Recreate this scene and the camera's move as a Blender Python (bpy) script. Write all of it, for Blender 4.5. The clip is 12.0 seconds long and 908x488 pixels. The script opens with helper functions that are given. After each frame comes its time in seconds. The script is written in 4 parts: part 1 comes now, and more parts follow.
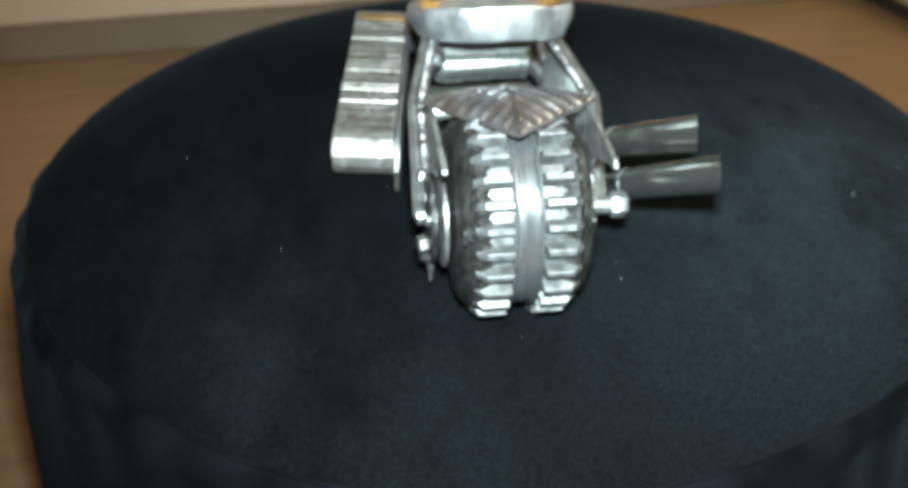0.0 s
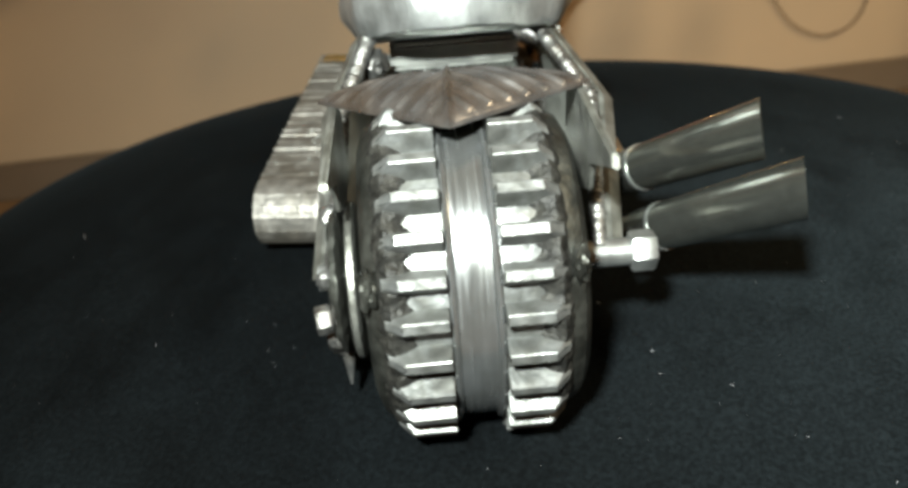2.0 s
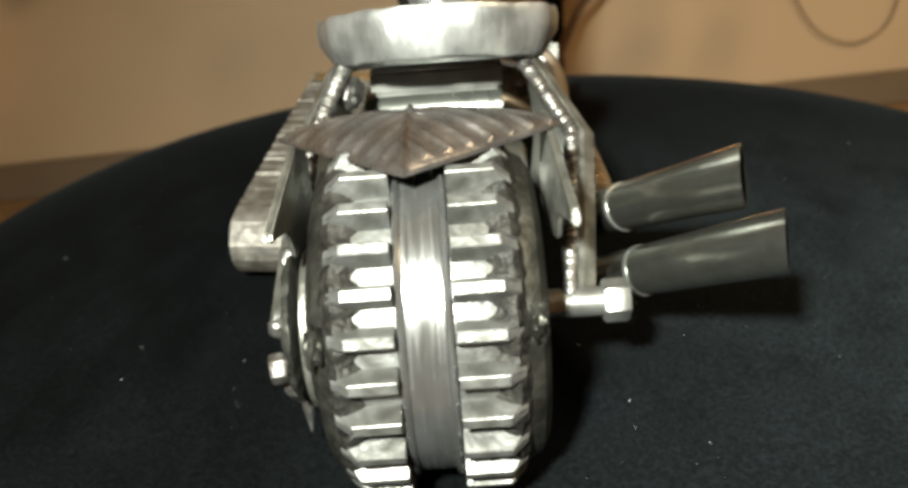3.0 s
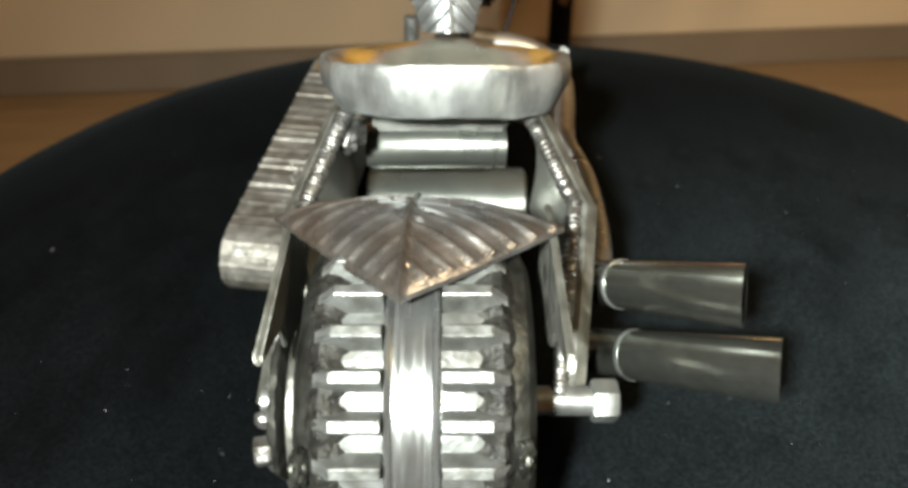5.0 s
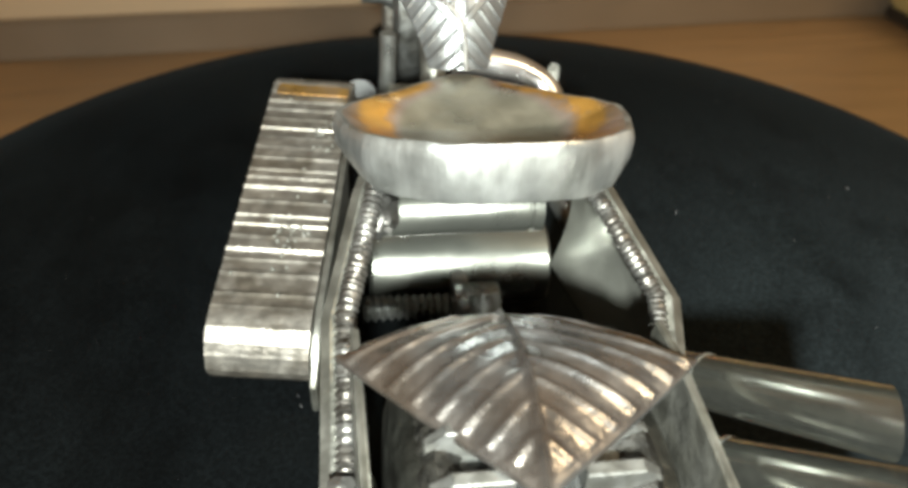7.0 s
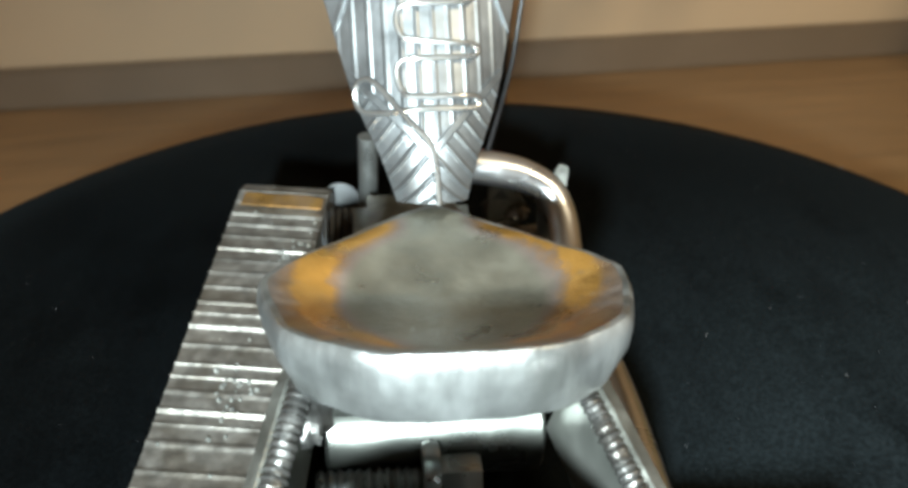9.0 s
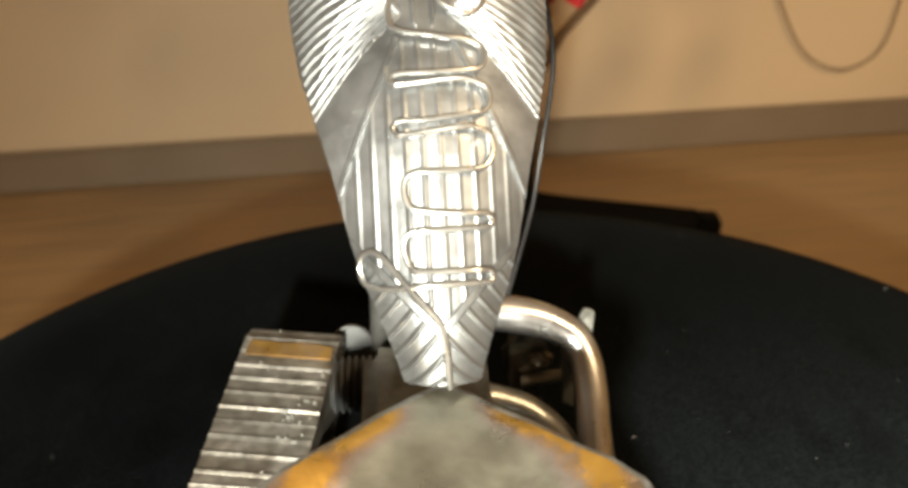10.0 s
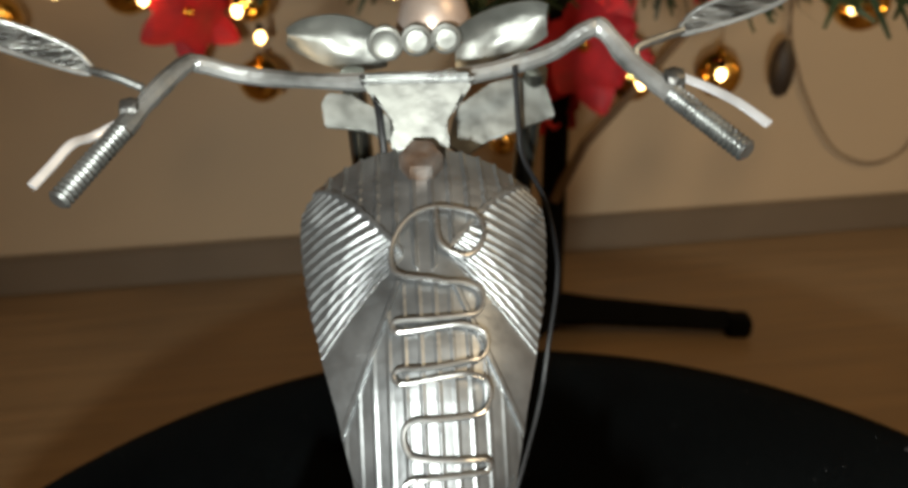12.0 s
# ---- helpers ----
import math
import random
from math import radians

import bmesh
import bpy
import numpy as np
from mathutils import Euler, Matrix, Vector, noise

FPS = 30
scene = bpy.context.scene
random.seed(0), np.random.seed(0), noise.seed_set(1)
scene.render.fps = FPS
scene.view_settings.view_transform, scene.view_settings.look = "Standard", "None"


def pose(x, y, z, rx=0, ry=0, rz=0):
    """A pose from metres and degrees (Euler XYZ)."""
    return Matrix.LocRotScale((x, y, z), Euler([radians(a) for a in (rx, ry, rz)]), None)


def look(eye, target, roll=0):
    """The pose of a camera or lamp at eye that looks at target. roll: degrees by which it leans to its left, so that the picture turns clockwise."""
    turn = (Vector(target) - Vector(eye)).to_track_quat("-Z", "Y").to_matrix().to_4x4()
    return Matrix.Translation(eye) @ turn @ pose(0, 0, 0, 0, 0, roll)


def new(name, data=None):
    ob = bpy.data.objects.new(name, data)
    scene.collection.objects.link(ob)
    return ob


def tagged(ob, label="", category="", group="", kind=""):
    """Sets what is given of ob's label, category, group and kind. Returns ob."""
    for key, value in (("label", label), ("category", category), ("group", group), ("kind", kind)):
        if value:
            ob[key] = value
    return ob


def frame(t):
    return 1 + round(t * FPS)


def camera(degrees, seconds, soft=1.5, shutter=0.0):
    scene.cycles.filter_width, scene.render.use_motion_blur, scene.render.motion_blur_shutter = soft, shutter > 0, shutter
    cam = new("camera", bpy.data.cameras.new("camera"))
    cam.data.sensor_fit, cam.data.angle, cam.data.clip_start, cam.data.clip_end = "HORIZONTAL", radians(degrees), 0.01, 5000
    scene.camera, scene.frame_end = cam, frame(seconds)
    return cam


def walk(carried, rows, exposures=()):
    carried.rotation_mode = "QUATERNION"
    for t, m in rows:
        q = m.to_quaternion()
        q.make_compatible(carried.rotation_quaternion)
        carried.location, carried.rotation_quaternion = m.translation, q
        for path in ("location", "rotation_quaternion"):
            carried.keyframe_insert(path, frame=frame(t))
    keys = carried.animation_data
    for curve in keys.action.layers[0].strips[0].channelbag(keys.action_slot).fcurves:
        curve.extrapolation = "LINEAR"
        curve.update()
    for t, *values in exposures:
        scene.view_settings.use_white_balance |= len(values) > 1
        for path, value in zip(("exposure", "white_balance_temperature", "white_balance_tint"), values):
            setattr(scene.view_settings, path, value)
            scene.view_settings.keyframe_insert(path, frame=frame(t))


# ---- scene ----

cam = camera(54.62, 12.0, soft=3.3)
cam.data.dof.use_dof, cam.data.dof.focus_distance, cam.data.dof.aperture_fstop = True, 0.19, 20.0
PATH = [  # seconds, place, yaw, pitch, roll
    (0, -0.03875, -0.25817, 0.21037, -3.824, -34.424, 1.055),
    (0.5, -0.03027, -0.22765, 0.17008, -1.046, -30.353, -1.481),
    (1, -0.01182, -0.20372, 0.15133, 0.435, -26.348, -3.127),
    (1.5, 0.00016, -0.18476, 0.13451, 1.822, -25.508, -3.836),
    (2, 0.00760, -0.16653, 0.12837, 2.977, -25.357, -4.299),
    (2.5, 0.01606, -0.15492, 0.12694, 3.952, -25.025, -4.528),
    (3, 0.02128, -0.15297, 0.13329, 4.745, -25.349, -4.063),
    (3.5, 0.02850, -0.15064, 0.14309, 6.186, -26.000, -3.485),
    (5.3, 0.01306, -0.12461, 0.17731, 2.879, -32.986, 1.580),
    (5.5, 0.00744, -0.12146, 0.18131, 1.378, -33.495, 2.025),
    (6, -0.00436, -0.10927, 0.18037, -1.248, -34.443, 2.319),
    (6.5, -0.01582, -0.09465, 0.17501, -3.876, -35.131, 2.825),
    (7, -0.02442, -0.08046, 0.17767, -5.682, -34.981, 3.661),
    (7.2, -0.02257, -0.07556, 0.17890, -5.790, -35.017, 3.460),
    (8.8, -0.00569, -0.03217, 0.18290, -2.464, -34.823, 1.787),
    (9, -0.00383, -0.02779, 0.18145, -1.897, -33.512, 1.810),
    (9.5, -0.00200, -0.01412, 0.18591, -0.428, -31.929, 1.116),
    (10, 0.00019, -0.00042, 0.19493, 0.584, -29.604, 0.626),
    (10.5, 0.00365, 0.00779, 0.19954, 1.260, -28.276, 0.351),
    (11, 0.00566, 0.01425, 0.20302, 1.981, -27.511, 0.006),
    (11.5, 0.00945, 0.02024, 0.21168, 2.476, -26.618, -0.208),
    (12, 0.00780, 0.01083, 0.23260, 3.167, -25.139, -0.729),
]
EXPOSURES = [(0.0, 1.9, 5700, 2), (0.5, 1.88, 6200, 4), (1.0, 1.55, 5400, 2), (1.5, 1.5, 5500, 3), (2.5, 1.55, 7700, 8), (3.0, 1.5, 7300, 8), (3.5, 1.3, 6400, 6), (5.5, 1.55, 7100, 8), (6.0, 1.55, 7200, 8), (6.5, 1.5, 6500, 6), (7.0, 1.74, 7000, 8), (9.0, 1.65, 6050, 4), (9.5, 1.75, 6400, 6), (10.0, 1.8, 7800, 12), (10.5, 1.42, 7500, 12), (11.0, 0.86, 6200, 8), (12.0, 0.77, 6800, 10)]
walk(cam, [(t, pose(x, y, z, 90 + pitch, 0, yaw) @ pose(0, 0, 0, 0, 0, roll)) for t, x, y, z, yaw, pitch, roll in PATH], EXPOSURES)

# ---- light: the phone's torch, an unseen warm room lamp, and a dim room ----
world = bpy.data.worlds.new("world")
scene.world = world
world.use_nodes = True
world.node_tree.nodes["Background"].inputs[0].default_value = (1.0, 0.72, 0.45, 1)
world.node_tree.nodes["Background"].inputs[1].default_value = 0.02


def lamp(name, kind, m, watts, colour, size):
    data = bpy.data.lights.new(name, kind)
    data.energy, data.color = watts, colour
    if kind == "AREA":
        data.shape, data.size = "DISK", size
    else:
        data.shadow_soft_size = size
    ob = new(name, data)
    ob.matrix_world = m
    return ob


torch = lamp("torch", "SPOT", look((-0.032, -0.232, 0.238), (0.060, 0.16, 0.022)), 12.4, (0.93, 1.0, 0.98), 0.012)
torch.data.spot_size, torch.data.spot_blend = radians(103), 1.0
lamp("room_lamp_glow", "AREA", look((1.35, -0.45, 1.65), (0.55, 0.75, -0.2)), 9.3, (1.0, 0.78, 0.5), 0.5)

U = 0.1  # the model is laid out in decimetres


# ---- materials ----
def material(name, colour, rough=0.5, metal=0.0, noise_scale=40.0, vary=0.15, bump=0.0, bump_scale=200.0, stretch=(1, 1, 1), tint=None, tint_scale=12.0, tint_amount=0.5, rough_vary=0.1, sheen=0.0, random_vary=0.0, specular=0.5, coat=0.0):
    m = bpy.data.materials.new(name)
    m.use_nodes = True
    nt = m.node_tree
    n, ln = nt.nodes, nt.links
    b = n["Principled BSDF"]
    b.inputs["Metallic"].default_value = metal
    b.inputs["Roughness"].default_value = rough
    b.inputs["Specular IOR Level"].default_value = specular
    b.inputs["Coat Weight"].default_value = coat
    b.inputs["Coat Roughness"].default_value = 0.14
    co = n.new("ShaderNodeTexCoord")
    mp = n.new("ShaderNodeMapping")
    mp.inputs["Scale"].default_value = stretch
    ln.new(co.outputs["Object"], mp.inputs["Vector"])
    no = n.new("ShaderNodeTexNoise")
    no.inputs["Scale"].default_value = noise_scale
    no.inputs["Detail"].default_value = 5
    ln.new(mp.outputs[0], no.inputs["Vector"])
    ramp = n.new("ShaderNodeMapRange")
    ramp.inputs[1].default_value, ramp.inputs[2].default_value = 0.3, 0.7
    ramp.inputs[3].default_value, ramp.inputs[4].default_value = 1 - vary, 1 + vary
    ln.new(no.outputs[0], ramp.inputs[0])
    base = n.new("ShaderNodeMix")
    base.data_type = "RGBA"
    base.blend_type = "MIX"
    base.inputs[0].default_value = 0
    base.inputs[6].default_value = (*colour, 1)
    base.inputs[7].default_value = (*(tint or colour), 1)
    if tint:
        tn = n.new("ShaderNodeTexNoise")
        tn.inputs["Scale"].default_value = tint_scale
        tn.inputs["Detail"].default_value = 3
        ln.new(co.outputs["Object"], tn.inputs["Vector"])
        tr = n.new("ShaderNodeMapRange")
        tr.inputs[1].default_value, tr.inputs[2].default_value = 0.42, 0.62
        tr.inputs[3].default_value, tr.inputs[4].default_value = 0, tint_amount
        ln.new(tn.outputs[0], tr.inputs[0])
        ln.new(tr.outputs[0], base.inputs[0])
    mul = n.new("ShaderNodeVectorMath")
    mul.operation = "SCALE"
    ln.new(base.outputs[2], mul.inputs[0])
    ln.new(ramp.outputs[0], mul.inputs[3])
    last = mul
    if random_vary:
        oi = n.new("ShaderNodeObjectInfo")
        rr = n.new("ShaderNodeMapRange")
        rr.inputs[3].default_value, rr.inputs[4].default_value = 1 - random_vary, 1 + random_vary
        ln.new(oi.outputs["Random"], rr.inputs[0])
        last = n.new("ShaderNodeVectorMath")
        last.operation = "SCALE"
        ln.new(mul.outputs[0], last.inputs[0])
        ln.new(rr.outputs[0], last.inputs[3])
    ln.new(last.outputs[0], b.inputs["Base Color"])
    r2 = n.new("ShaderNodeMapRange")
    r2.inputs[1].default_value, r2.inputs[2].default_value = 0.3, 0.7
    r2.inputs[3].default_value, r2.inputs[4].default_value = max(0.03, rough - rough_vary), min(1, rough + rough_vary)
    ln.new(no.outputs[0], r2.inputs[0])
    ln.new(r2.outputs[0], b.inputs["Roughness"])
    if bump:
        bn = n.new("ShaderNodeTexNoise")
        bn.inputs["Scale"].default_value = bump_scale
        bn.inputs["Detail"].default_value = 4
        ln.new(mp.outputs[0], bn.inputs["Vector"])
        bp = n.new("ShaderNodeBump")
        bp.inputs["Strength"].default_value = bump
        bp.inputs["Distance"].default_value = 0.001
        ln.new(bn.outputs[0], bp.inputs["Height"])
        ln.new(bp.outputs[0], b.inputs["Normal"])
    if sheen:
        b.inputs["Sheen Weight"].default_value = sheen
        b.inputs["Sheen Roughness"].default_value = 0.35
        b.inputs["Sheen Tint"].default_value = (0.45, 0.6, 0.68, 1)
    return m


def emitter(name, colour, strength):
    m = bpy.data.materials.new(name)
    m.use_nodes = True
    b = m.node_tree.nodes["Principled BSDF"]
    b.inputs["Base Color"].default_value = (*colour, 1)
    b.inputs["Emission Color"].default_value = (*colour, 1)
    b.inputs["Emission Strength"].default_value = strength
    return m


STEEL = material("polished steel", (0.28, 0.291, 0.288), 0.34, 0.86, 150, 0.14, 0.12, 600, tint=(0.16, 0.167, 0.16), tint_scale=60, tint_amount=0.7, rough_vary=0.1)
PALE = material("pale matt steel", (0.30, 0.307, 0.29), 0.42, 0.78, 150, 0.14, 0.10, 400, tint=(0.24, 0.246, 0.228), tint_scale=60, tint_amount=0.7)
CRUMPLED = material("crumpled bright steel", (0.55, 0.565, 0.56), 0.36, 0.7, 120, 0.25, 0.8, 140, tint=(0.09, 0.093, 0.09), tint_scale=60, tint_amount=0.9)
BRUSHED = material("brushed steel", (0.27, 0.28, 0.285), 0.23, 0.9, 70, 0.10, 0.04, 300, (18, 1, 1), tint=(0.15, 0.15, 0.135), tint_scale=95, tint_amount=0.45, rough_vary=0.06)
GEAR = material("gear steel", (0.145, 0.15, 0.148), 0.46, 0.75, 200, 0.25, 0.3, 500, tint=(0.075, 0.075, 0.068), tint_scale=150, tint_amount=0.8, rough_vary=0.1)
DULL = material("dull grey steel", (0.145, 0.146, 0.134), 0.42, 0.75, 200, 0.25, 0.35, 420, tint=(0.10, 0.10, 0.087), tint_scale=90, tint_amount=0.8, rough_vary=0.1)
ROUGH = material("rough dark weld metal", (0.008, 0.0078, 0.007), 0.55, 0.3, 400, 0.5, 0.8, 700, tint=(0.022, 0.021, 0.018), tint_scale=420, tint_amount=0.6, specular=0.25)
WELD = material("welded steel", (0.14, 0.14, 0.136), 0.38, 0.8, 300, 0.3, 0.5, 600, tint=(0.07, 0.064, 0.057), tint_scale=130, tint_amount=0.8)
TINTED = material("heat tinted steel", (0.21, 0.217, 0.226), 0.30, 0.92, 160, 0.2, 0.25, 500, tint=(0.195, 0.135, 0.082), tint_scale=24, tint_amount=0.65, rough_vary=0.1)
STRAW = material("straw coloured heat mark", (0.40, 0.25, 0.08), 0.35, 0.8, 120, 0.3, 0.2, 500, tint=(0.28, 0.22, 0.17), tint_scale=80, tint_amount=0.8)
COPPER = material("coppery pipe steel", (0.47, 0.485, 0.50), 0.30, 0.94, 60, 0.12, 0.06, 500, tint=(0.34, 0.24, 0.19), tint_scale=26, tint_amount=0.3)
DARK = material("dark pipe steel", (0.28, 0.288, 0.262), 0.22, 0.96, 420, 0.05, 0.02, 900, tint=(0.15, 0.153, 0.14), tint_scale=60, tint_amount=0.3, rough_vary=0.03)
BOXSTEEL = material("greyish corrugated steel", (0.205, 0.195, 0.178), 0.42, 0.72, 260, 0.3, 0.18, 600, tint=(0.10, 0.088, 0.072), tint_scale=90, tint_amount=0.8)
ALU = material("engraved aluminium", (0.295, 0.308, 0.317), 0.42, 0.84, 160, 0.12, 0.06, 700, tint=(0.17, 0.179, 0.185), tint_scale=34, tint_amount=0.8, rough_vary=0.07)
MIRROR = material("dark scratched mirror metal", (0.16, 0.165, 0.16), 0.3, 0.95, 90, 0.5, 0.3, 300, (1, 1, 6), tint=(0.4, 0.41, 0.4), tint_scale=90, tint_amount=0.7)
ZINC = material("pale zinc plated sheet", (0.25, 0.256, 0.237), 0.38, 0.6, 60, 0.12, 0.08, 500, tint=(0.19, 0.196, 0.18), tint_scale=45, tint_amount=0.7)
LEVER = material("bright bare aluminium", (0.72, 0.72, 0.74), 0.4, 0.45, 120, 0.08, 0.06, 500)
WIRE = material("bright wire", (0.42, 0.425, 0.42), 0.30, 0.9, 60, 0.05)
BLACK = material("black rubber", (0.008, 0.008, 0.009), 0.45, 0, 60, 0.2, specular=0.25)
VELVET = material("black velvet", (0.0020, 0.0027, 0.0031), 0.9, 0, 22, 0.7, 0.4, 1100, (1, 0.6, 1), sheen=0.012, specular=0.03)
# a broad patch on the right is painted lighter, in place of torch light
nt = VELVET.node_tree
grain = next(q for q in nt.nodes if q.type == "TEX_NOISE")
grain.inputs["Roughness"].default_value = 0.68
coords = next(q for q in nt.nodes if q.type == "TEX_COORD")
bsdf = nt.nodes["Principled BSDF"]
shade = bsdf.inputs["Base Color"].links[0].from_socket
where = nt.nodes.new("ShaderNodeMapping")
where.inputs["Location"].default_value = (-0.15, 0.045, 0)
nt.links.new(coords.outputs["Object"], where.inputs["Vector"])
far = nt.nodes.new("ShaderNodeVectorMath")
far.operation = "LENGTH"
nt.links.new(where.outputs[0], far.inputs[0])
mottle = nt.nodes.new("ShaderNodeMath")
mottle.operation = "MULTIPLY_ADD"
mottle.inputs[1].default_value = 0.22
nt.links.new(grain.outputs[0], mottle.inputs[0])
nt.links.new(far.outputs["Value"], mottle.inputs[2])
lit_patch = nt.nodes.new("ShaderNodeMapRange")
lit_patch.interpolation_type = "SMOOTHSTEP"
lit_patch.inputs[1].default_value, lit_patch.inputs[2].default_value = 0.10, 0.36
lit_patch.inputs[3].default_value, lit_patch.inputs[4].default_value = 4.2, 0.65
nt.links.new(mottle.outputs[0], lit_patch.inputs[0])
# brushed holds the cloth colour scaled by that painted-in light
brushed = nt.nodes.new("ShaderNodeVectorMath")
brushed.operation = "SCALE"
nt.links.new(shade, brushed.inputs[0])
nt.links.new(lit_patch.outputs[0], brushed.inputs[3])
# short fibres catch the light one by one
fibre = nt.nodes.new("ShaderNodeTexNoise")
fibre.inputs["Scale"].default_value, fibre.inputs["Detail"].default_value = 900, 6
nt.links.new(coords.outputs["Object"], fibre.inputs["Vector"])
nap = nt.nodes.new("ShaderNodeMapRange")
nap.inputs[1].default_value, nap.inputs[2].default_value = 0.38, 0.66
nap.inputs[3].default_value, nap.inputs[4].default_value = 0.65, 1.5
nt.links.new(fibre.outputs[0], nap.inputs[0])
napped = nt.nodes.new("ShaderNodeVectorMath")
napped.operation = "SCALE"
nt.links.new(brushed.outputs[0], napped.inputs[0])
nt.links.new(nap.outputs[0], napped.inputs[3])
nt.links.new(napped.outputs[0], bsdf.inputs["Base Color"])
# side and piping: nearly the same cloth colour, with a stronger sheen
VELVET_SIDE = material("black velvet with stronger sheen", (0.0020, 0.0025, 0.0031), 0.9, 0, 30, 0.8, 0.3, 1500, sheen=0.022, specular=0.03)
FLANGE = material("oily grey steel", (0.045, 0.046, 0.041), 0.42, 0.8, 220, 0.3, 0.4, 500, tint=(0.022, 0.022, 0.019), tint_scale=120, tint_amount=0.8, specular=0.3)
SATIN = material("satin turned steel", (0.175, 0.184, 0.17), 0.30, 0.88, 40, 0.08, 0.05, 600, tint=(0.19, 0.198, 0.182), tint_scale=40, tint_amount=0.6)
HAMMERED = material("ground steel edge", (0.37, 0.385, 0.385), 0.36, 0.84, 90, 0.2, 0.55, 190, (1.3, 1.3, 0.5), tint=(0.17, 0.178, 0.172), tint_scale=75, tint_amount=0.7)
WALL = material("beige wall paint", (0.58, 0.435, 0.29), 0.75, 0, 3, 0.04, 0.08, 120)
FLOOR = material("oak laminate", (0.225, 0.143, 0.075), 0.38, 0, 5, 0.18, 0.05, 60, (1, 14, 1), random_vary=0.12)
TRIM = material("grey baseboard", (0.19, 0.142, 0.10), 0.5, 0, 8, 0.06)
CEIL = material("white ceiling paint", (0.8, 0.78, 0.74), 0.85, 0, 5, 0.03)


# ---- mesh helpers ----
def bm_new():
    return bmesh.new()


def finish(bm, name, mat, smooth=35.0):
    bmesh.ops.recalc_face_normals(bm, faces=bm.faces)
    me = bpy.data.meshes.new(name)
    bm.to_mesh(me)
    bm.free()
    me.materials.append(mat)
    if smooth:
        me.shade_smooth()
        me.set_sharp_from_angle(angle=radians(smooth))
    return me


def part(name, bm, mat, parent, label="", scale=U, smooth=35.0, m=None):
    if scale != 1:
        bmesh.ops.scale(bm, vec=(scale,) * 3, verts=bm.verts)
    ob = new(name, finish(bm, name, mat, smooth))
    ob.parent = parent
    if m:
        ob.matrix_local = m
    return tagged(ob, label) if label else ob


def shared(name, me, parent, m):
    ob = new(name, me)
    ob.parent = parent
    ob.matrix_local = m
    return ob


def grid_faces(bm, rows, close_u=False, close_v=False, cap=False):
    """Faces between rows of vertices."""
    n = len(rows)
    for a in range(n if close_v else n - 1):
        r, q = rows[a], rows[(a + 1) % n]
        k = len(r)
        for b in range(k if close_u else k - 1):
            try:
                bm.faces.new((r[b], r[(b + 1) % k], q[(b + 1) % k], q[b]))
            except ValueError:
                pass
    if cap:
        for r in (rows[0], rows[-1]):
            try:
                bm.faces.new(r)
            except ValueError:
                pass


def lathe(profile, axis="z", centre=(0, 0, 0), seg=32, bm=None, closed=False):
    """Turns (radius, height) points round an axis."""
    bm = bm or bm_new()
    rows = []
    for r, h in profile:
        row = []
        for k in range(seg):
            a = 2 * math.pi * k / seg
            c, s = r * math.cos(a), r * math.sin(a)
            p = {"x": (h, c, s), "y": (c, h, s), "z": (c, s, h)}[axis]
            row.append(bm.verts.new([p[i] + centre[i] for i in range(3)]))
        rows.append(row)
    grid_faces(bm, rows, close_u=True, close_v=closed, cap=not closed)
    return bm


def smooth_path(points, n=8):
    """A Catmull-Rom curve through the points."""
    p = [Vector(q) for q in points]
    p = [2 * p[0] - p[1]] + p + [2 * p[-1] - p[-2]]
    out = []
    for i in range(1, len(p) - 2):
        a, b, c, d = p[i - 1 : i + 3]
        for k in range(n):
            t = k / n
            out.append(0.5 * (2 * b + (c - a) * t + (2 * a - 5 * b + 4 * c - d) * t * t + (3 * b - a - 3 * c + d) * t**3))
    return out + [p[-2]]


def sweep(path, radius, seg=12, bm=None, squash=1.0, up=(0, 0, 1), closed=False):
    """A tube along a path; radius is a number or a function of the way along."""
    bm = bm or bm_new()
    path = [Vector(p) for p in path]
    rows, n = [], len(path)
    side = None
    for i, p in enumerate(path):
        t = (path[min(i + 1, n - 1)] - path[max(i - 1, 0)]).normalized()
        if side is None:
            side = t.cross(Vector(up))
            if side.length < 1e-3:
                side = t.cross(Vector((1, 0, 0)))
        side = (side - t * side.dot(t)).normalized()
        top = side.cross(t)
        r = radius(i / (n - 1)) if callable(radius) else radius
        rows.append([bm.verts.new(p + r * (math.cos(2 * math.pi * k / seg) * side + squash * math.sin(2 * math.pi * k / seg) * top)) for k in range(seg)])
    grid_faces(bm, rows, close_u=True, cap=not closed)
    return bm


def tube_open(a, b, outer, inner, seg=28, bm=None):
    """A pipe with an open bore from a to b."""
    bm = bm or bm_new()
    a, b = Vector(a), Vector(b)
    q = (b - a).to_track_quat("Z", "Y").to_matrix()
    h = (b - a).length
    rows = []
    for r, z in ((outer * 0.97, 0), (outer, h * 0.02), (outer, h * 0.985), (outer * 0.985, h), (inner, h), (inner, h * 0.05)):
        rows.append([bm.verts.new(a + q @ Vector((r * math.cos(2 * math.pi * k / seg), r * math.sin(2 * math.pi * k / seg), z))) for k in range(seg)])
    grid_faces(bm, rows, close_u=True, cap=True)
    return bm


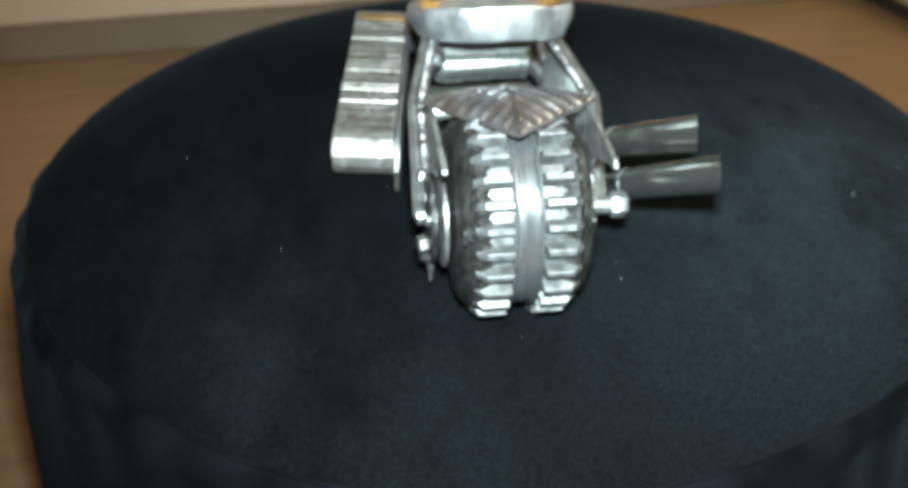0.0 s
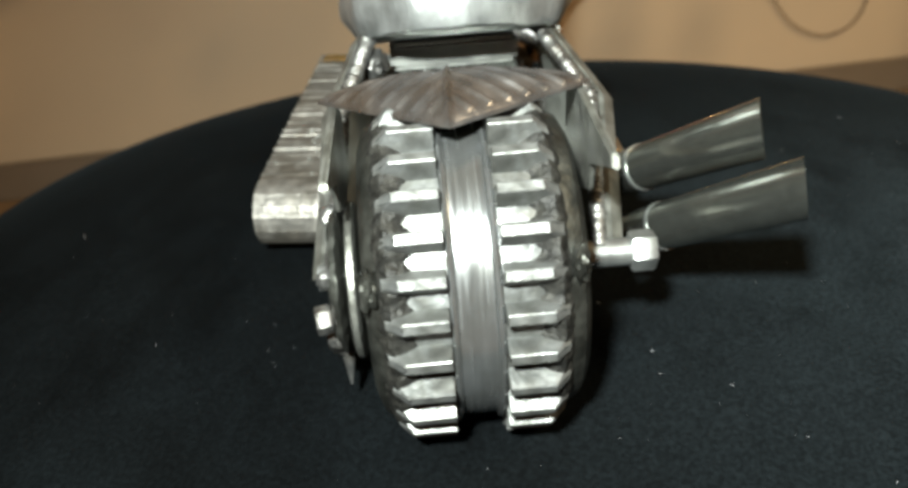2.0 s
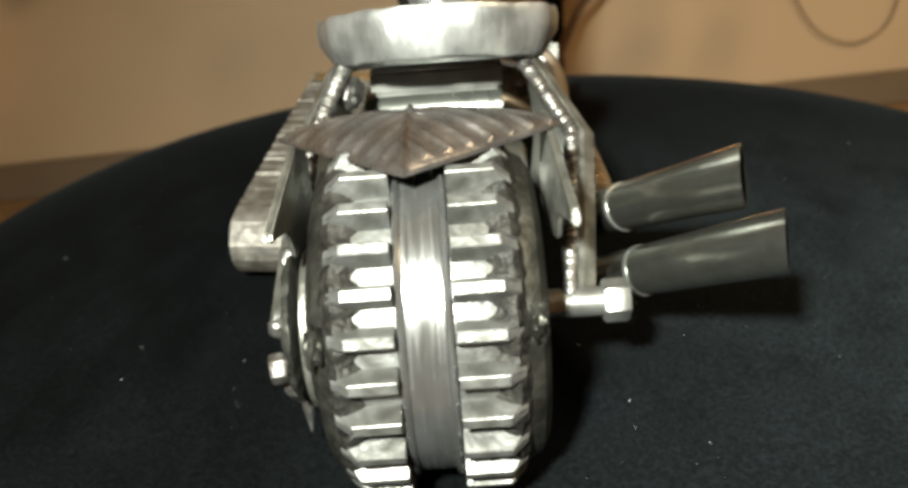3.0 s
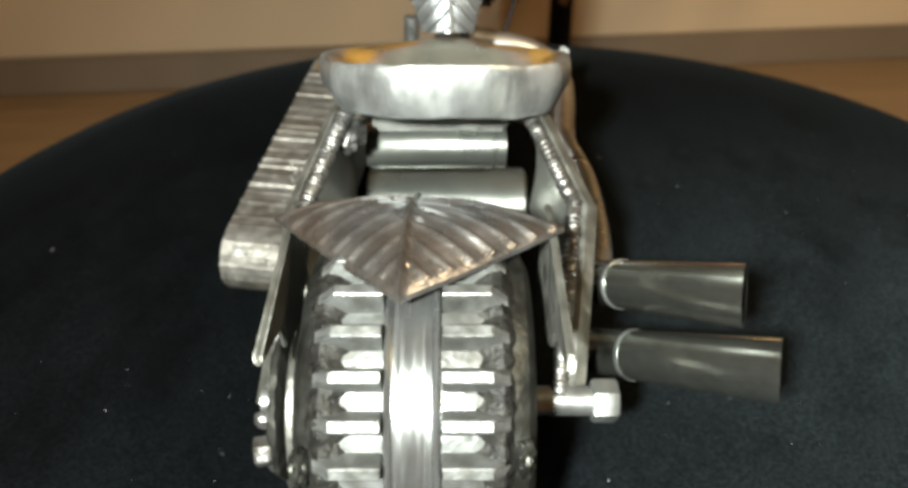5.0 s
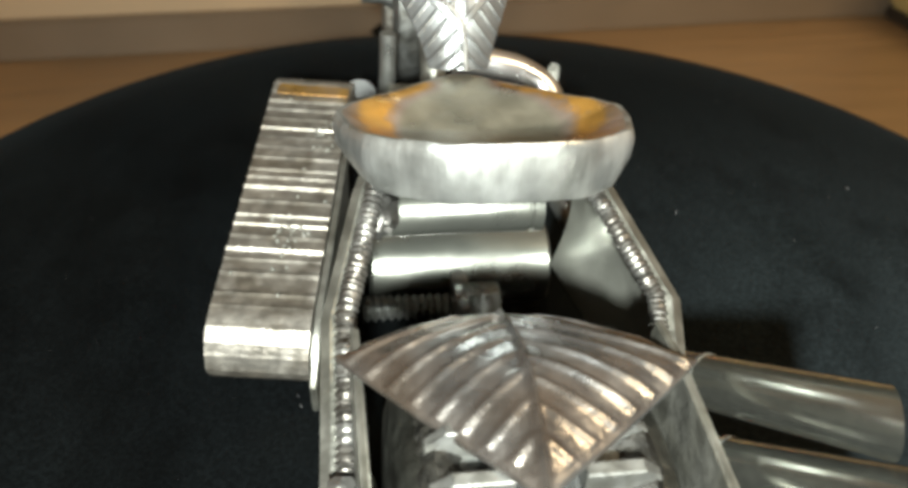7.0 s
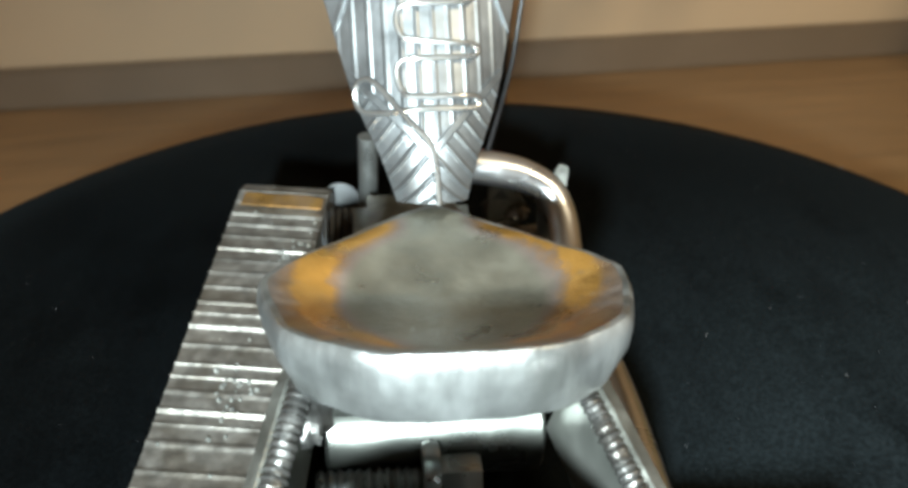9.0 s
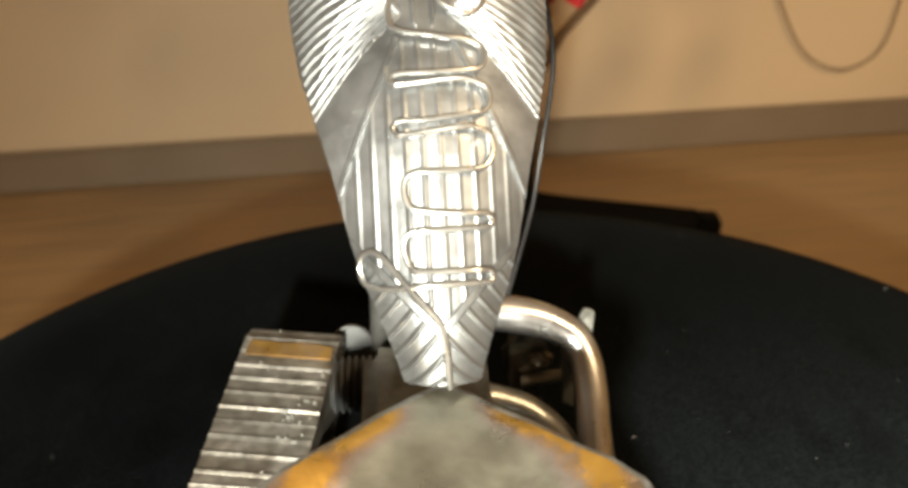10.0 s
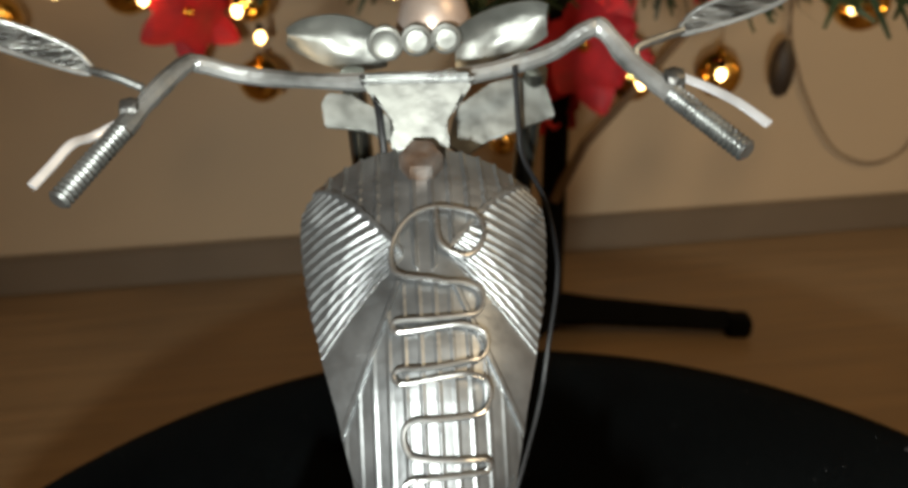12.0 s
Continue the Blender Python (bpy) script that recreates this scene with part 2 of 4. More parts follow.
def plate(outline, thick, frame3, bm=None, bevel=0.004):
    """A flat plate: outline of (a, b) in the plane given by frame3 = origin, a-axis, b-axis."""
    bm = bm or bm_new()
    o, ax, bx = (Vector(v) for v in frame3)
    nx = ax.cross(bx).normalized()
    lo = [bm.verts.new(o + ax * a + bx * b - nx * thick / 2) for a, b in outline]
    hi = [bm.verts.new(o + ax * a + bx * b + nx * thick / 2) for a, b in outline]
    bm.faces.new(lo[::-1])
    bm.faces.new(hi)
    k = len(lo)
    for i in range(k):
        bm.faces.new((lo[i], lo[(i + 1) % k], hi[(i + 1) % k], hi[i]))
    if bevel:
        bmesh.ops.bevel(bm, geom=bm.edges[:], offset=bevel, segments=2, affect="EDGES", clamp_overlap=True)
    return bm


def box(c, size, bm=None, bevel=0.01, rot=None):
    bm = bm or bm_new()
    m = Matrix.Translation(c) @ (rot or Matrix()) @ Matrix.Diagonal((*size, 1))
    made = bmesh.ops.create_cube(bm, size=1, matrix=m)
    if bevel:
        es = list({e for v in made["verts"] for e in v.link_edges})
        bmesh.ops.bevel(bm, geom=es, offset=bevel, segments=2, affect="EDGES", clamp_overlap=True)
    return bm


def hexagon(a, b, radius, bm=None, chamfer=0.12):
    """A hexagonal nut or bolt head from a to b."""
    bm = bm or bm_new()
    a, b = Vector(a), Vector(b)
    q = (b - a).to_track_quat("Z", "Y").to_matrix()
    h = (b - a).length
    rows = []
    for r, z in ((radius * 0.9, 0), (radius, h * chamfer), (radius, h * (1 - chamfer)), (radius * 0.9, h)):
        rows.append([bm.verts.new(a + q @ Vector((r * math.cos(math.pi / 3 * k), r * math.sin(math.pi / 3 * k), z))) for k in range(6)])
    grid_faces(bm, rows, close_u=True, cap=True)
    return bm


def bead(path, radius, pitch, bm=None, seg=8):
    """A weld bead: overlapping ripples along a path."""
    path = [Vector(p) for p in path]
    length = sum((path[i + 1] - path[i]).length for i in range(len(path) - 1))
    count = max(6, int(length / pitch) * 4)
    pts, at, i = [], 0.0, 0
    step = length / count
    acc = [0.0]
    for i in range(len(path) - 1):
        acc.append(acc[-1] + (path[i + 1] - path[i]).length)
    for k in range(count + 1):
        d = min(k * step, length - 1e-6)
        j = max(q for q in range(len(acc)) if acc[q] <= d)
        j = min(j, len(path) - 2)
        pts.append(path[j].lerp(path[j + 1], (d - acc[j]) / (acc[j + 1] - acc[j])))
    rnd = random.Random(len(pts))
    wob = [rnd.uniform(0.9, 1.1) for _ in range(count + 2)]
    return sweep(pts, lambda t: radius * wob[int(t * count)] * (0.82 + 0.24 * abs(math.sin(math.pi * t * length / pitch))), seg, bm)


def thread(a, b, radius, pitch, bm=None, seg=16):
    """A threaded rod, as rings."""
    length = (Vector(b) - Vector(a)).length
    n = int(length / pitch)
    bm = bm or bm_new()
    a, b = Vector(a), Vector(b)
    q = (b - a).to_track_quat("Z", "Y").to_matrix()
    rows = []
    for i in range(2 * n + 1):
        r = radius * (1.0 if i % 2 else 0.74)
        rows.append([bm.verts.new(a + q @ Vector((r * math.cos(2 * math.pi * k / seg), r * math.sin(2 * math.pi * k / seg), length * i / (2 * n)))) for k in range(seg)])
    grid_faces(bm, rows, close_u=True, cap=True)
    return bm


# ---- the room ----
FLOOR_Z = -0.312
WALL_TURN = 11.5


def setting(name, bm, mat, label, smooth=35.0):
    ob = new(name, finish(bm, name, mat, smooth))
    return tagged(ob, label, name.split("_")[0], kind="structure")


RW = pose(0, 1.138, FLOOR_Z, 0, 0, WALL_TURN)  # x along the back wall, y through it


def room_box(name, c, size, mat, label, bevel=0.0):
    ob = setting(name, box(c, size, bevel=bevel), mat, label, 0)
    ob.matrix_world = RW
    return ob


room_box("wall_back", (0, 0.06, 1.2), (4.4, 0.12, 2.4), WALL, "plain beige painted wall behind the tree")
room_box("wall_left", (-2.2, -1.75, 1.2), (0.12, 3.5, 2.4), WALL, "plain beige painted side wall")
room_box("wall_right", (2.2, -1.75, 1.2), (0.12, 3.5, 2.4), WALL, "plain beige painted side wall")
room_box("wall_front", (0, -3.5, 1.2), (4.4, 0.12, 2.4), WALL, "plain beige painted wall")
room_box("ceiling", (0, -1.7, 2.44), (4.6, 3.8, 0.08), CEIL, "plain white ceiling")
room_box("floor", (0, -1.7, -0.05), (4.6, 3.8, 0.10), FLOOR, "warm oak laminate floor")
room_box("baseboard", (0, -0.008, 0.026), (4.2, 0.016, 0.052), TRIM, "narrow grey brown baseboard along the wall", 0.003)

cabinet = tagged(new("cabinet"), "yellow beige low cabinet above a dark gap strip against the wall", "cabinet")
cabinet.matrix_world = RW
YELLOW = material("yellow beige lacquer", (0.46, 0.35, 0.15), 0.45, 0, 6, 0.08, 0.03, 90)
# near-black block under the body: the shadow of the gap put in as colour
GAP_SHADE = material("dark brown gap shade", (0.03, 0.02, 0.013), 0.7, 0, 20, 0.2)
part("body", box((1.152, -0.235, 0.385), (0.70, 0.43, 0.73), bevel=0.012), YELLOW, cabinet, scale=1)
part("gap_strip", box((1.152, -0.235, 0.0115), (0.69, 0.42, 0.019), bevel=0.003), GAP_SHADE, cabinet, scale=1)

# ---- the pouf ----
pouf = tagged(new("pouf"), "round black velvet pouf with a gathered side", "pouf")
pouf.location = (0.0283, 0.1680, 0)
top = [(0.0001, 0.0), (0.10, -0.0005), (0.175, -0.003), (0.212, -0.008), (0.237, -0.015), (0.2485, -0.0215)]
RIM_AT = (0, 30, 60, 90, 120, 150, 180, 205, 230, 265, 285, 300, 325, 360)
RIM_R = (0.238, 0.2480, 0.2495, 0.2495, 0.2505, 0.2530, 0.255, 0.257, 0.252, 0.243, 0.226, 0.220, 0.226, 0.238)


def rim_scale(a):
    """The soft seam is not quite round: its radius over the mean one at an angle."""
    d = math.degrees(a) % 360
    return sum(np.interp((d + k) % 360, RIM_AT, RIM_R) for k in (-24, -16, -8, 0, 8, 16, 24)) / 7 / 0.2485


def sag(bm):
    for v in bm.verts:
        r = math.hypot(v.co.x, v.co.y)
        k = 1 + (rim_scale(math.atan2(v.co.y, v.co.x)) - 1) * min(1.0, r / 0.24) ** 3
        v.co.x, v.co.y = v.co.x * k, v.co.y * k
    return bm


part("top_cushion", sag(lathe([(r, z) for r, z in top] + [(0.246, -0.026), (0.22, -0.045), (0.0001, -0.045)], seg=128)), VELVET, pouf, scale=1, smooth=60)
bm = bm_new()
rows = []
for k in range(41):
    f = (k / 40) ** 1.6
    z = -0.0225 - f * 0.2885
    row = []
    for j in range(240):
        a = 2 * math.pi * j / 240
        fold = 0.0012 * math.sin(a * 46 + 1.5 * math.sin(a * 7)) * math.exp(-f * 5) + 0.0015 * noise.noise((a * 9, f * 5, 2.0))
        wrinkle = 0.0011 * noise.noise((a * 22, f * 30, 5.0)) + 0.0007 * noise.noise((a * 60, f * 60, 8.0))
        r = 0.2475 + 0.0075 * min(1.0, f / 0.03) ** 0.6 + 0.016 * math.sin(math.pi * min(1, f * 1.02)) + fold * min(1.0, f / 0.02) + wrinkle * math.exp(-f * 8)
        row.append(bm.verts.new((r * math.cos(a), r * math.sin(a), z)))
    rows.append(row)
grid_faces(bm, rows, close_u=True, cap=True)
part("side", sag(bm), VELVET_SIDE, pouf, scale=1, smooth=60)
part("piping", sag(lathe([(0.2478 + 0.0014 * math.cos(2 * math.pi * k / 8), -0.0228 + 0.0014 * math.sin(2 * math.pi * k / 8)) for k in range(8)], seg=128, closed=True)), VELVET_SIDE, pouf, scale=1, smooth=60)

# ---- the motorcycle model ----
bike = tagged(new("model_motorcycle"), "scrap metal motorcycle model welded from gears, pipes and plates", "sculpture")
bike.matrix_world = pose(0.005, 0.02, 0, 0, 0, 4.7)

# rear wheel, two toothed rings on a hub
WX, WZ = -0.045, 0.352
wheel = part("rear_wheel", lathe([(0.05, -0.235), (0.20, -0.232), (0.295, -0.226), (0.330, -0.212), (0.346, -0.190), (0.346, 0.190), (0.330, 0.222), (0.300, 0.238), (0.20, 0.246), (0.05, 0.250)], "x", (WX, 0, WZ), 72), FLANGE, bike, "rear wheel made of two steel gear rings")
part("hub_band", lathe([(0.30, -0.053), (0.362, -0.053), (0.366, -0.048), (0.362, -0.041), (0.352, -0.037), (0.352, 0.037), (0.362, 0.041), (0.366, 0.048), (0.362, 0.053), (0.30, 0.053)], "x", (WX, 0, WZ), 96), BRUSHED, wheel, "shiny brushed band between the toothed rings")
for side in (1, -1):
    part("gear_ring", lathe([(0.30, side * 0.055), (0.351, side * 0.055), (0.351, side * 0.150), (0.346, side * 0.160), (0.30, side * 0.165)], "x", (WX, 0, WZ), 72), GEAR, wheel)
    bm = bm_new()
    rows = []
    for k in range(280):
        a = 2 * math.pi * k / 280
        lump = 0.007 * noise.noise((6 * math.cos(a), 6 * math.sin(a), 5.0 * side)) + 0.005 * noise.noise((21 * math.cos(a), 21 * math.sin(a), side))
        across = abs((28 * a / (2 * math.pi) - 0.34) % 1 - 0.5) * 2
        across = 1 - across
        row = []
        for x in (0.070, 0.095, 0.108, 0.121, 0.134, 0.147, 0.160, 0.172, 0.184, 0.194, 0.200):
            from_edge = x - (0.098 + 0.044 * across ** 0.9)
            h = 0.343 + 0.029 * min(1.0, max(0.0, from_edge / 0.05 + 0.25)) ** 0.7 if from_edge > -0.0125 else 0.343
            if x > 0.18:
                h = 0.368 - (x - 0.18) * 1.7
            row.append(bm.verts.new((WX + side * (x + 0.3 * lump), -(h + lump) * math.sin(a), WZ + (h + lump) * math.cos(a))))
        rows.append(row)
    grid_faces(bm, rows, close_v=True)
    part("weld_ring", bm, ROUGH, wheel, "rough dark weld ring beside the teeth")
for a, side in ((70, -1), (67, 1)):
    c = (WX + side * 0.212, -0.345 * math.sin(radians(a)), WZ + 0.345 * math.cos(radians(a)))
    bm = bm_new()
    bmesh.ops.create_icosphere(bm, subdivisions=3, radius=1.0)
    for v in bm.verts:
        v.co = Vector(c) + Vector((v.co.x * 0.020, v.co.y * 0.030, v.co.z * 0.040)) * (1 + 0.5 * noise.noise(v.co * 2.6 + Vector((a, 0, 0))))
    part("weld_lump", bm, FLANGE, wheel, smooth=50)
NT = 28
bm = bm_new()
# one tooth: x outward from the band, y along the rim, z out from the axle
X0, X1, X2 = 0.056, 0.152, 0.190
top_w, base_w = 0.0115, 0.0245
vs = {}
for key, p in {
    "a": (X0, -base_w, 0.345), "b": (X0, base_w, 0.345), "c": (X0, top_w, 0.397), "d": (X0, -top_w, 0.397),
    "e": (X1, -top_w, 0.397), "f": (X1, top_w, 0.397), "g": (X1, -base_w * 0.9, 0.355), "h": (X1, base_w * 0.9, 0.355),
    "i": (X2, -base_w * 1.1, 0.335), "j": (X2, base_w * 1.1, 0.335), "k": (X2 - 0.006, -top_w * 0.7, 0.366), "l": (X2 - 0.006, top_w * 0.7, 0.366),
}.items():
    vs[key] = bm.verts.new(p)
for face in ("dcba", "dcfe", "cfhb", "dega", "eflk", "fljh", "ekig", "klji", "bhj", "agi"):
    bm.faces.new([vs[c] for c in face])
bmesh.ops.bevel(bm, geom=[e for e in bm.edges if len(e.link_faces) == 2], offset=0.0022, segments=1, affect="EDGES", clamp_overlap=True)
bmesh.ops.scale(bm, vec=(U,) * 3, verts=bm.verts)
tooth_mesh = finish(bm, "tooth", GEAR, 0)
for side in (1, -1):
    for k in range(NT):
        m = Matrix.Translation((WX * U, 0, WZ * U)) @ Matrix.Rotation(2 * math.pi * (k + 0.34) / NT, 4, "X") @ Matrix.Rotation(math.pi if side < 0 else 0, 4, "Z")
        shared("tooth", tooth_mesh, wheel, m)
part("axle", lathe([(0.01, -0.40), (0.032, -0.395), (0.034, -0.2), (0.034, 0.2), (0.034, 0.385), (0.01, 0.40)], "x", (0, 0, 0.342), 20), STEEL, bike)
part("axle_nut", hexagon((0.345, 0, 0.342), (0.405, 0, 0.342), 0.050), STEEL, bike)
disc = part("brake_disc", lathe([(0.03, -0.012), (0.17, -0.012), (0.185, -0.006), (0.185, 0.006), (0.17, 0.012), (0.03, 0.012)], "x", (-0.305, 0, 0.33), 40), DULL, bike, "thin polished brake disc beside the wheel")
bm = lathe([(0.02, -0.022), (0.06, -0.023), (0.075, -0.014), (0.125, -0.016), (0.150, -0.012), (0.166, -0.006), (0.168, 0.006), (0.150, 0.014), (0.03, 0.016)], "x", (-0.345, 0.005, 0.33), 56)
for v in bm.verts:
    r = Vector((0, v.co.y - 0.005, v.co.z - 0.33))
    if r.length > 0.1:
        v.co += r.normalized() * 0.016 * noise.noise(v.co * 14) + Vector((0.007 * noise.noise(v.co * 30 + Vector((3, 0, 0))), 0, 0))
sprocket = part("sprocket", bm, FLANGE, bike, "rough welded sprocket plate beside the wheel", smooth=50)
part("bolt_head", hexagon((-0.365, -0.095, 0.285), (-0.402, -0.100, 0.283), 0.034), WELD, sprocket, "dull bolt head")
for y, z, size in ((-0.02, 0.175, 0.030), (-0.06, 0.205, 0.024), (0.10, 0.46, 0.026), (-0.12, 0.40, 0.022)):
    bm = bm_new()
    bmesh.ops.create_icosphere(bm, subdivisions=2, radius=size)
    for v in bm.verts:
        v.co = Vector((-0.362, y, z)) + v.co * (1 + 0.6 * noise.noise(v.co * 45 + Vector((y * 9, z, 0))))
    part("weld_lump", bm, WELD, sprocket, smooth=50)
part("weld_spike", sweep([(-0.345, -0.02, 0.20), (-0.347, -0.03, 0.13), (-0.348, -0.03, 0.06)], lambda t: 0.022 * (1 - t) + 0.003, 8), WELD, bike, "pointed drop of weld metal")

# leaf shaped fender
def leaf(bm, tip, left, right, back, thick):
    tip, left, right, back = (Vector(v) for v in (tip, left, right, back))
    nu, nv = 120, 170
    rows_t, rows_b = [], []
    for a in range(nu + 1):
        u = -1 + 2 * a / nu
        corner = left if u < 0 else right
        rt, rb = [], []
        for b in range(nv + 1):
            v = b / nv
            f = abs(u)
            near = tip.lerp(corner, f)
            far = back.lerp(corner, f)
            near += (tip - back).normalized() * 0.008 * math.sin(math.pi * f)
            far += (back - tip).normalized() * 0.035 * math.sin(math.pi * f)
            p = near.lerp(far, v)
            rib = 0.014 * max(0, 1 - f / 0.032)
            w = (p.y + 0.72 * abs(p.x - tip.x) - 0.35 * abs(p.x - tip.x) ** 2) / 0.060
            vein = 0.0105 * max(0.0, 1 - abs((w % 1) - 0.5) / 0.21) if f > 0.03 and 0.03 < v < 0.97 else 0
            vein *= min(1.0, (1 - f) / 0.08) * (0.8 + 0.5 * noise.noise((p.x * 9, p.y * 9, 3.0)))
            dome = 0.074 * (1 - f) ** 1.15 * math.sin(math.pi * v ** 0.85) + 0.012 * math.sin(math.pi * f) * math.sin(math.pi * v)
            z = Vector((0, 0, rib + vein + dome))
            rt.append(bm.verts.new(p + z))
            rb.append(bm.verts.new(p + Vector((0, 0, dome - thick))))
        rows_t.append(rt)
        rows_b.append(rb)
    grid_faces(bm, rows_t)
    grid_faces(bm, rows_b)
    for e in range(nu):
        bm.faces.new((rows_t[e][0], rows_t[e + 1][0], rows_b[e + 1][0], rows_b[e][0]))
        bm.faces.new((rows_t[e][-1], rows_t[e + 1][-1], rows_b[e + 1][-1], rows_b[e][-1]))
    bmesh.ops.remove_doubles(bm, verts=bm.verts, dist=1e-5)
    return bm


part("fender_leaf", leaf(bm_new(), (-0.068, -0.178, 0.750), (-0.362, 0.178, 0.722), (0.270, 0.092, 0.744), (-0.044, 0.305, 0.697), 0.010), TINTED, bike, "leaf shaped fender of heat tinted steel with veins", smooth=60)

# side plates beside the wheel
part("side_plate", plate([(0.26, 0.72), (0.20, 0.725), (-0.25, 0.675), (-0.255, 0.655), (-0.05, 0.60), (-0.03, 0.52), (0.10, 0.48), (0.28, 0.50)], 0.016, ((-0.325, 0, 0), (0, 1, 0), (0, 0, 1))), DULL, bike)
part("side_plate", plate([(0.22, 0.73), (0.12, 0.735), (-0.27, 0.69), (-0.29, 0.665), (-0.06, 0.60), (-0.03, 0.52), (0.10, 0.48), (0.26, 0.50)], 0.016, ((0.245, 0, 0), (0, 1, 0), (0, 0, 1))), DULL, bike)

# frame rails from the seat back to the axle
for sx, pts in ((1, [(0.225, 0.86, 0.755), (0.27, 0.70, 0.73), (0.375, 0.45, 0.585), (0.335, 0.2, 0.46), (0.30, -0.01, 0.345)]), (-1, [(-0.235, 0.86, 0.755), (-0.285, 0.70, 0.73), (-0.365, 0.42, 0.60), (-0.375, 0.2, 0.46), (-0.388, -0.01, 0.345)])):
    rail = part("frame_rail", sweep(pts, 0.030 if sx > 0 else 0.022, 4, squash=0.55), DULL, bike, "flat steel frame rail")
    inner = [(x - sx * 0.030, y, z + 0.012) for x, y, z in pts]
    part("weld_bead", bead(inner, 0.020 if sx > 0 else 0.023, 0.015, seg=12), WELD, rail)
bm = bm_new()
bmesh.ops.create_icosphere(bm, subdivisions=3, radius=1.0)
for v in bm.verts:
    v.co = Vector((-0.245, 0.70, 0.672)) + Vector((v.co.x * 0.040, v.co.y * 0.062, v.co.z * 0.045)) * (1 + 0.45 * noise.noise(v.co * 2.4))
part("weld_lump", bm, WELD, bike, "smooth blob of weld metal under the seat", smooth=60)

# cross cylinders between the rails
part("cross_cylinder", lathe([(0.02, -0.265), (0.115, -0.265), (0.128, -0.255), (0.128, 0.255), (0.115, 0.265), (0.02, 0.265)], "x", (0.018, 1.125, 0.215), 56), SATIN, bike, "polished steel cylinder across the frame")
part("cross_cylinder", lathe([(0.02, -0.215), (0.062, -0.215), (0.068, -0.205), (0.068, 0.165), (0.064, 0.168), (0.064, 0.175), (0.068, 0.178), (0.068, 0.205), (0.02, 0.21)], "x", (-0.008, 0.93, 0.535), 44), SATIN, bike, "small polished cylinder under the seat")
part("engine_block", box((0.0, 1.00, 0.645), (0.40, 0.26, 0.085), bevel=0.015), PALE, bike)
bolt = part("bolt", thread((-0.27, 0.962, 0.185), (-0.02, 0.962, 0.185), 0.040, 0.022), STEEL, bike, "threaded bolt with a flanged head")
part("flange", lathe([(0.02, -0.02), (0.075, -0.02), (0.08, 0), (0.075, 0.02), (0.02, 0.02)], "x", (0.0, 0.955, 0.215), 24), STEEL, bolt)
part("bolt_head", hexagon((0.02, 0.962, 0.19), (0.12, 0.962, 0.19), 0.058), STEEL, bolt)
for upper, lower, out, mat in (
    ([(0.245, 0.88, 0.74), (0.272, 0.70, 0.712), (0.350, 0.46, 0.575)], [(0.292, 1.06, 0.24), (0.335, 0.75, 0.25), (0.365, 0.46, 0.32)], 0.03, ZINC),
    ([(-0.250, 0.88, 0.74), (-0.285, 0.70, 0.712), (-0.340, 0.43, 0.590)], [(-0.275, 1.06, 0.24), (-0.305, 0.75, 0.25), (-0.345, 0.46, 0.32)], -0.012, ZINC),
):
    bm = bm_new()
    ups, lows = smooth_path(upper, 8), smooth_path(lower, 8)
    sheets = []
    for back in (0.0, math.copysign(0.014, out)):
        rows = []
        for p, q in zip(ups, lows):
            row = []
            for j in range(9):
                f = j / 8
                v = Vector(p).lerp(Vector(q), f)
                row.append(bm.verts.new(v + Vector((out * math.sin(math.pi * f) + back, 0, 0))))
            rows.append(row)
        grid_faces(bm, rows)
        sheets.append([r[0] for r in rows] + rows[-1][1:] + [r[-1] for r in rows[-2::-1]] + rows[0][-2:0:-1])
    n = len(sheets[0])
    for i in range(n):
        bm.faces.new((sheets[0][i], sheets[0][(i + 1) % n], sheets[1][(i + 1) % n], sheets[1][i]))
    bmesh.ops.recalc_face_normals(bm, faces=bm.faces)
    part("inner_plate", bm, mat, bike, "curved steel plate inside the frame")

# exhaust pipes
def slash_pipe(a, b, r0, r1, wall):
    """A slightly flared pipe whose open end is cut at a slant."""
    cut = Vector((0.92, -0.345, 0.16))
    bm = bm_new()
    a, b = Vector(a), Vector(b)
    d = (b - a).normalized()
    q = d.to_track_quat("Z", "Y").to_matrix()
    rows = []
    for f, off in ((0, 0), (0.25, 0), (0.5, 0), (0.75, 0), (1, 0), (1, -wall), (0.5, -wall), (0.1, -wall)):
        r = r0 + (r1 - r0) * f + off
        row = []
        for k in range(32):
            t = 2 * math.pi * k / 32
            p = a + q @ Vector((r * math.cos(t), r * math.sin(t), 0))
            end = p + d * ((b - p).dot(cut) / d.dot(cut))
            row.append(bm.verts.new(p.lerp(end, f)))
        rows.append(row)
    grid_faces(bm, rows, close_u=True, cap=True)
    return bm


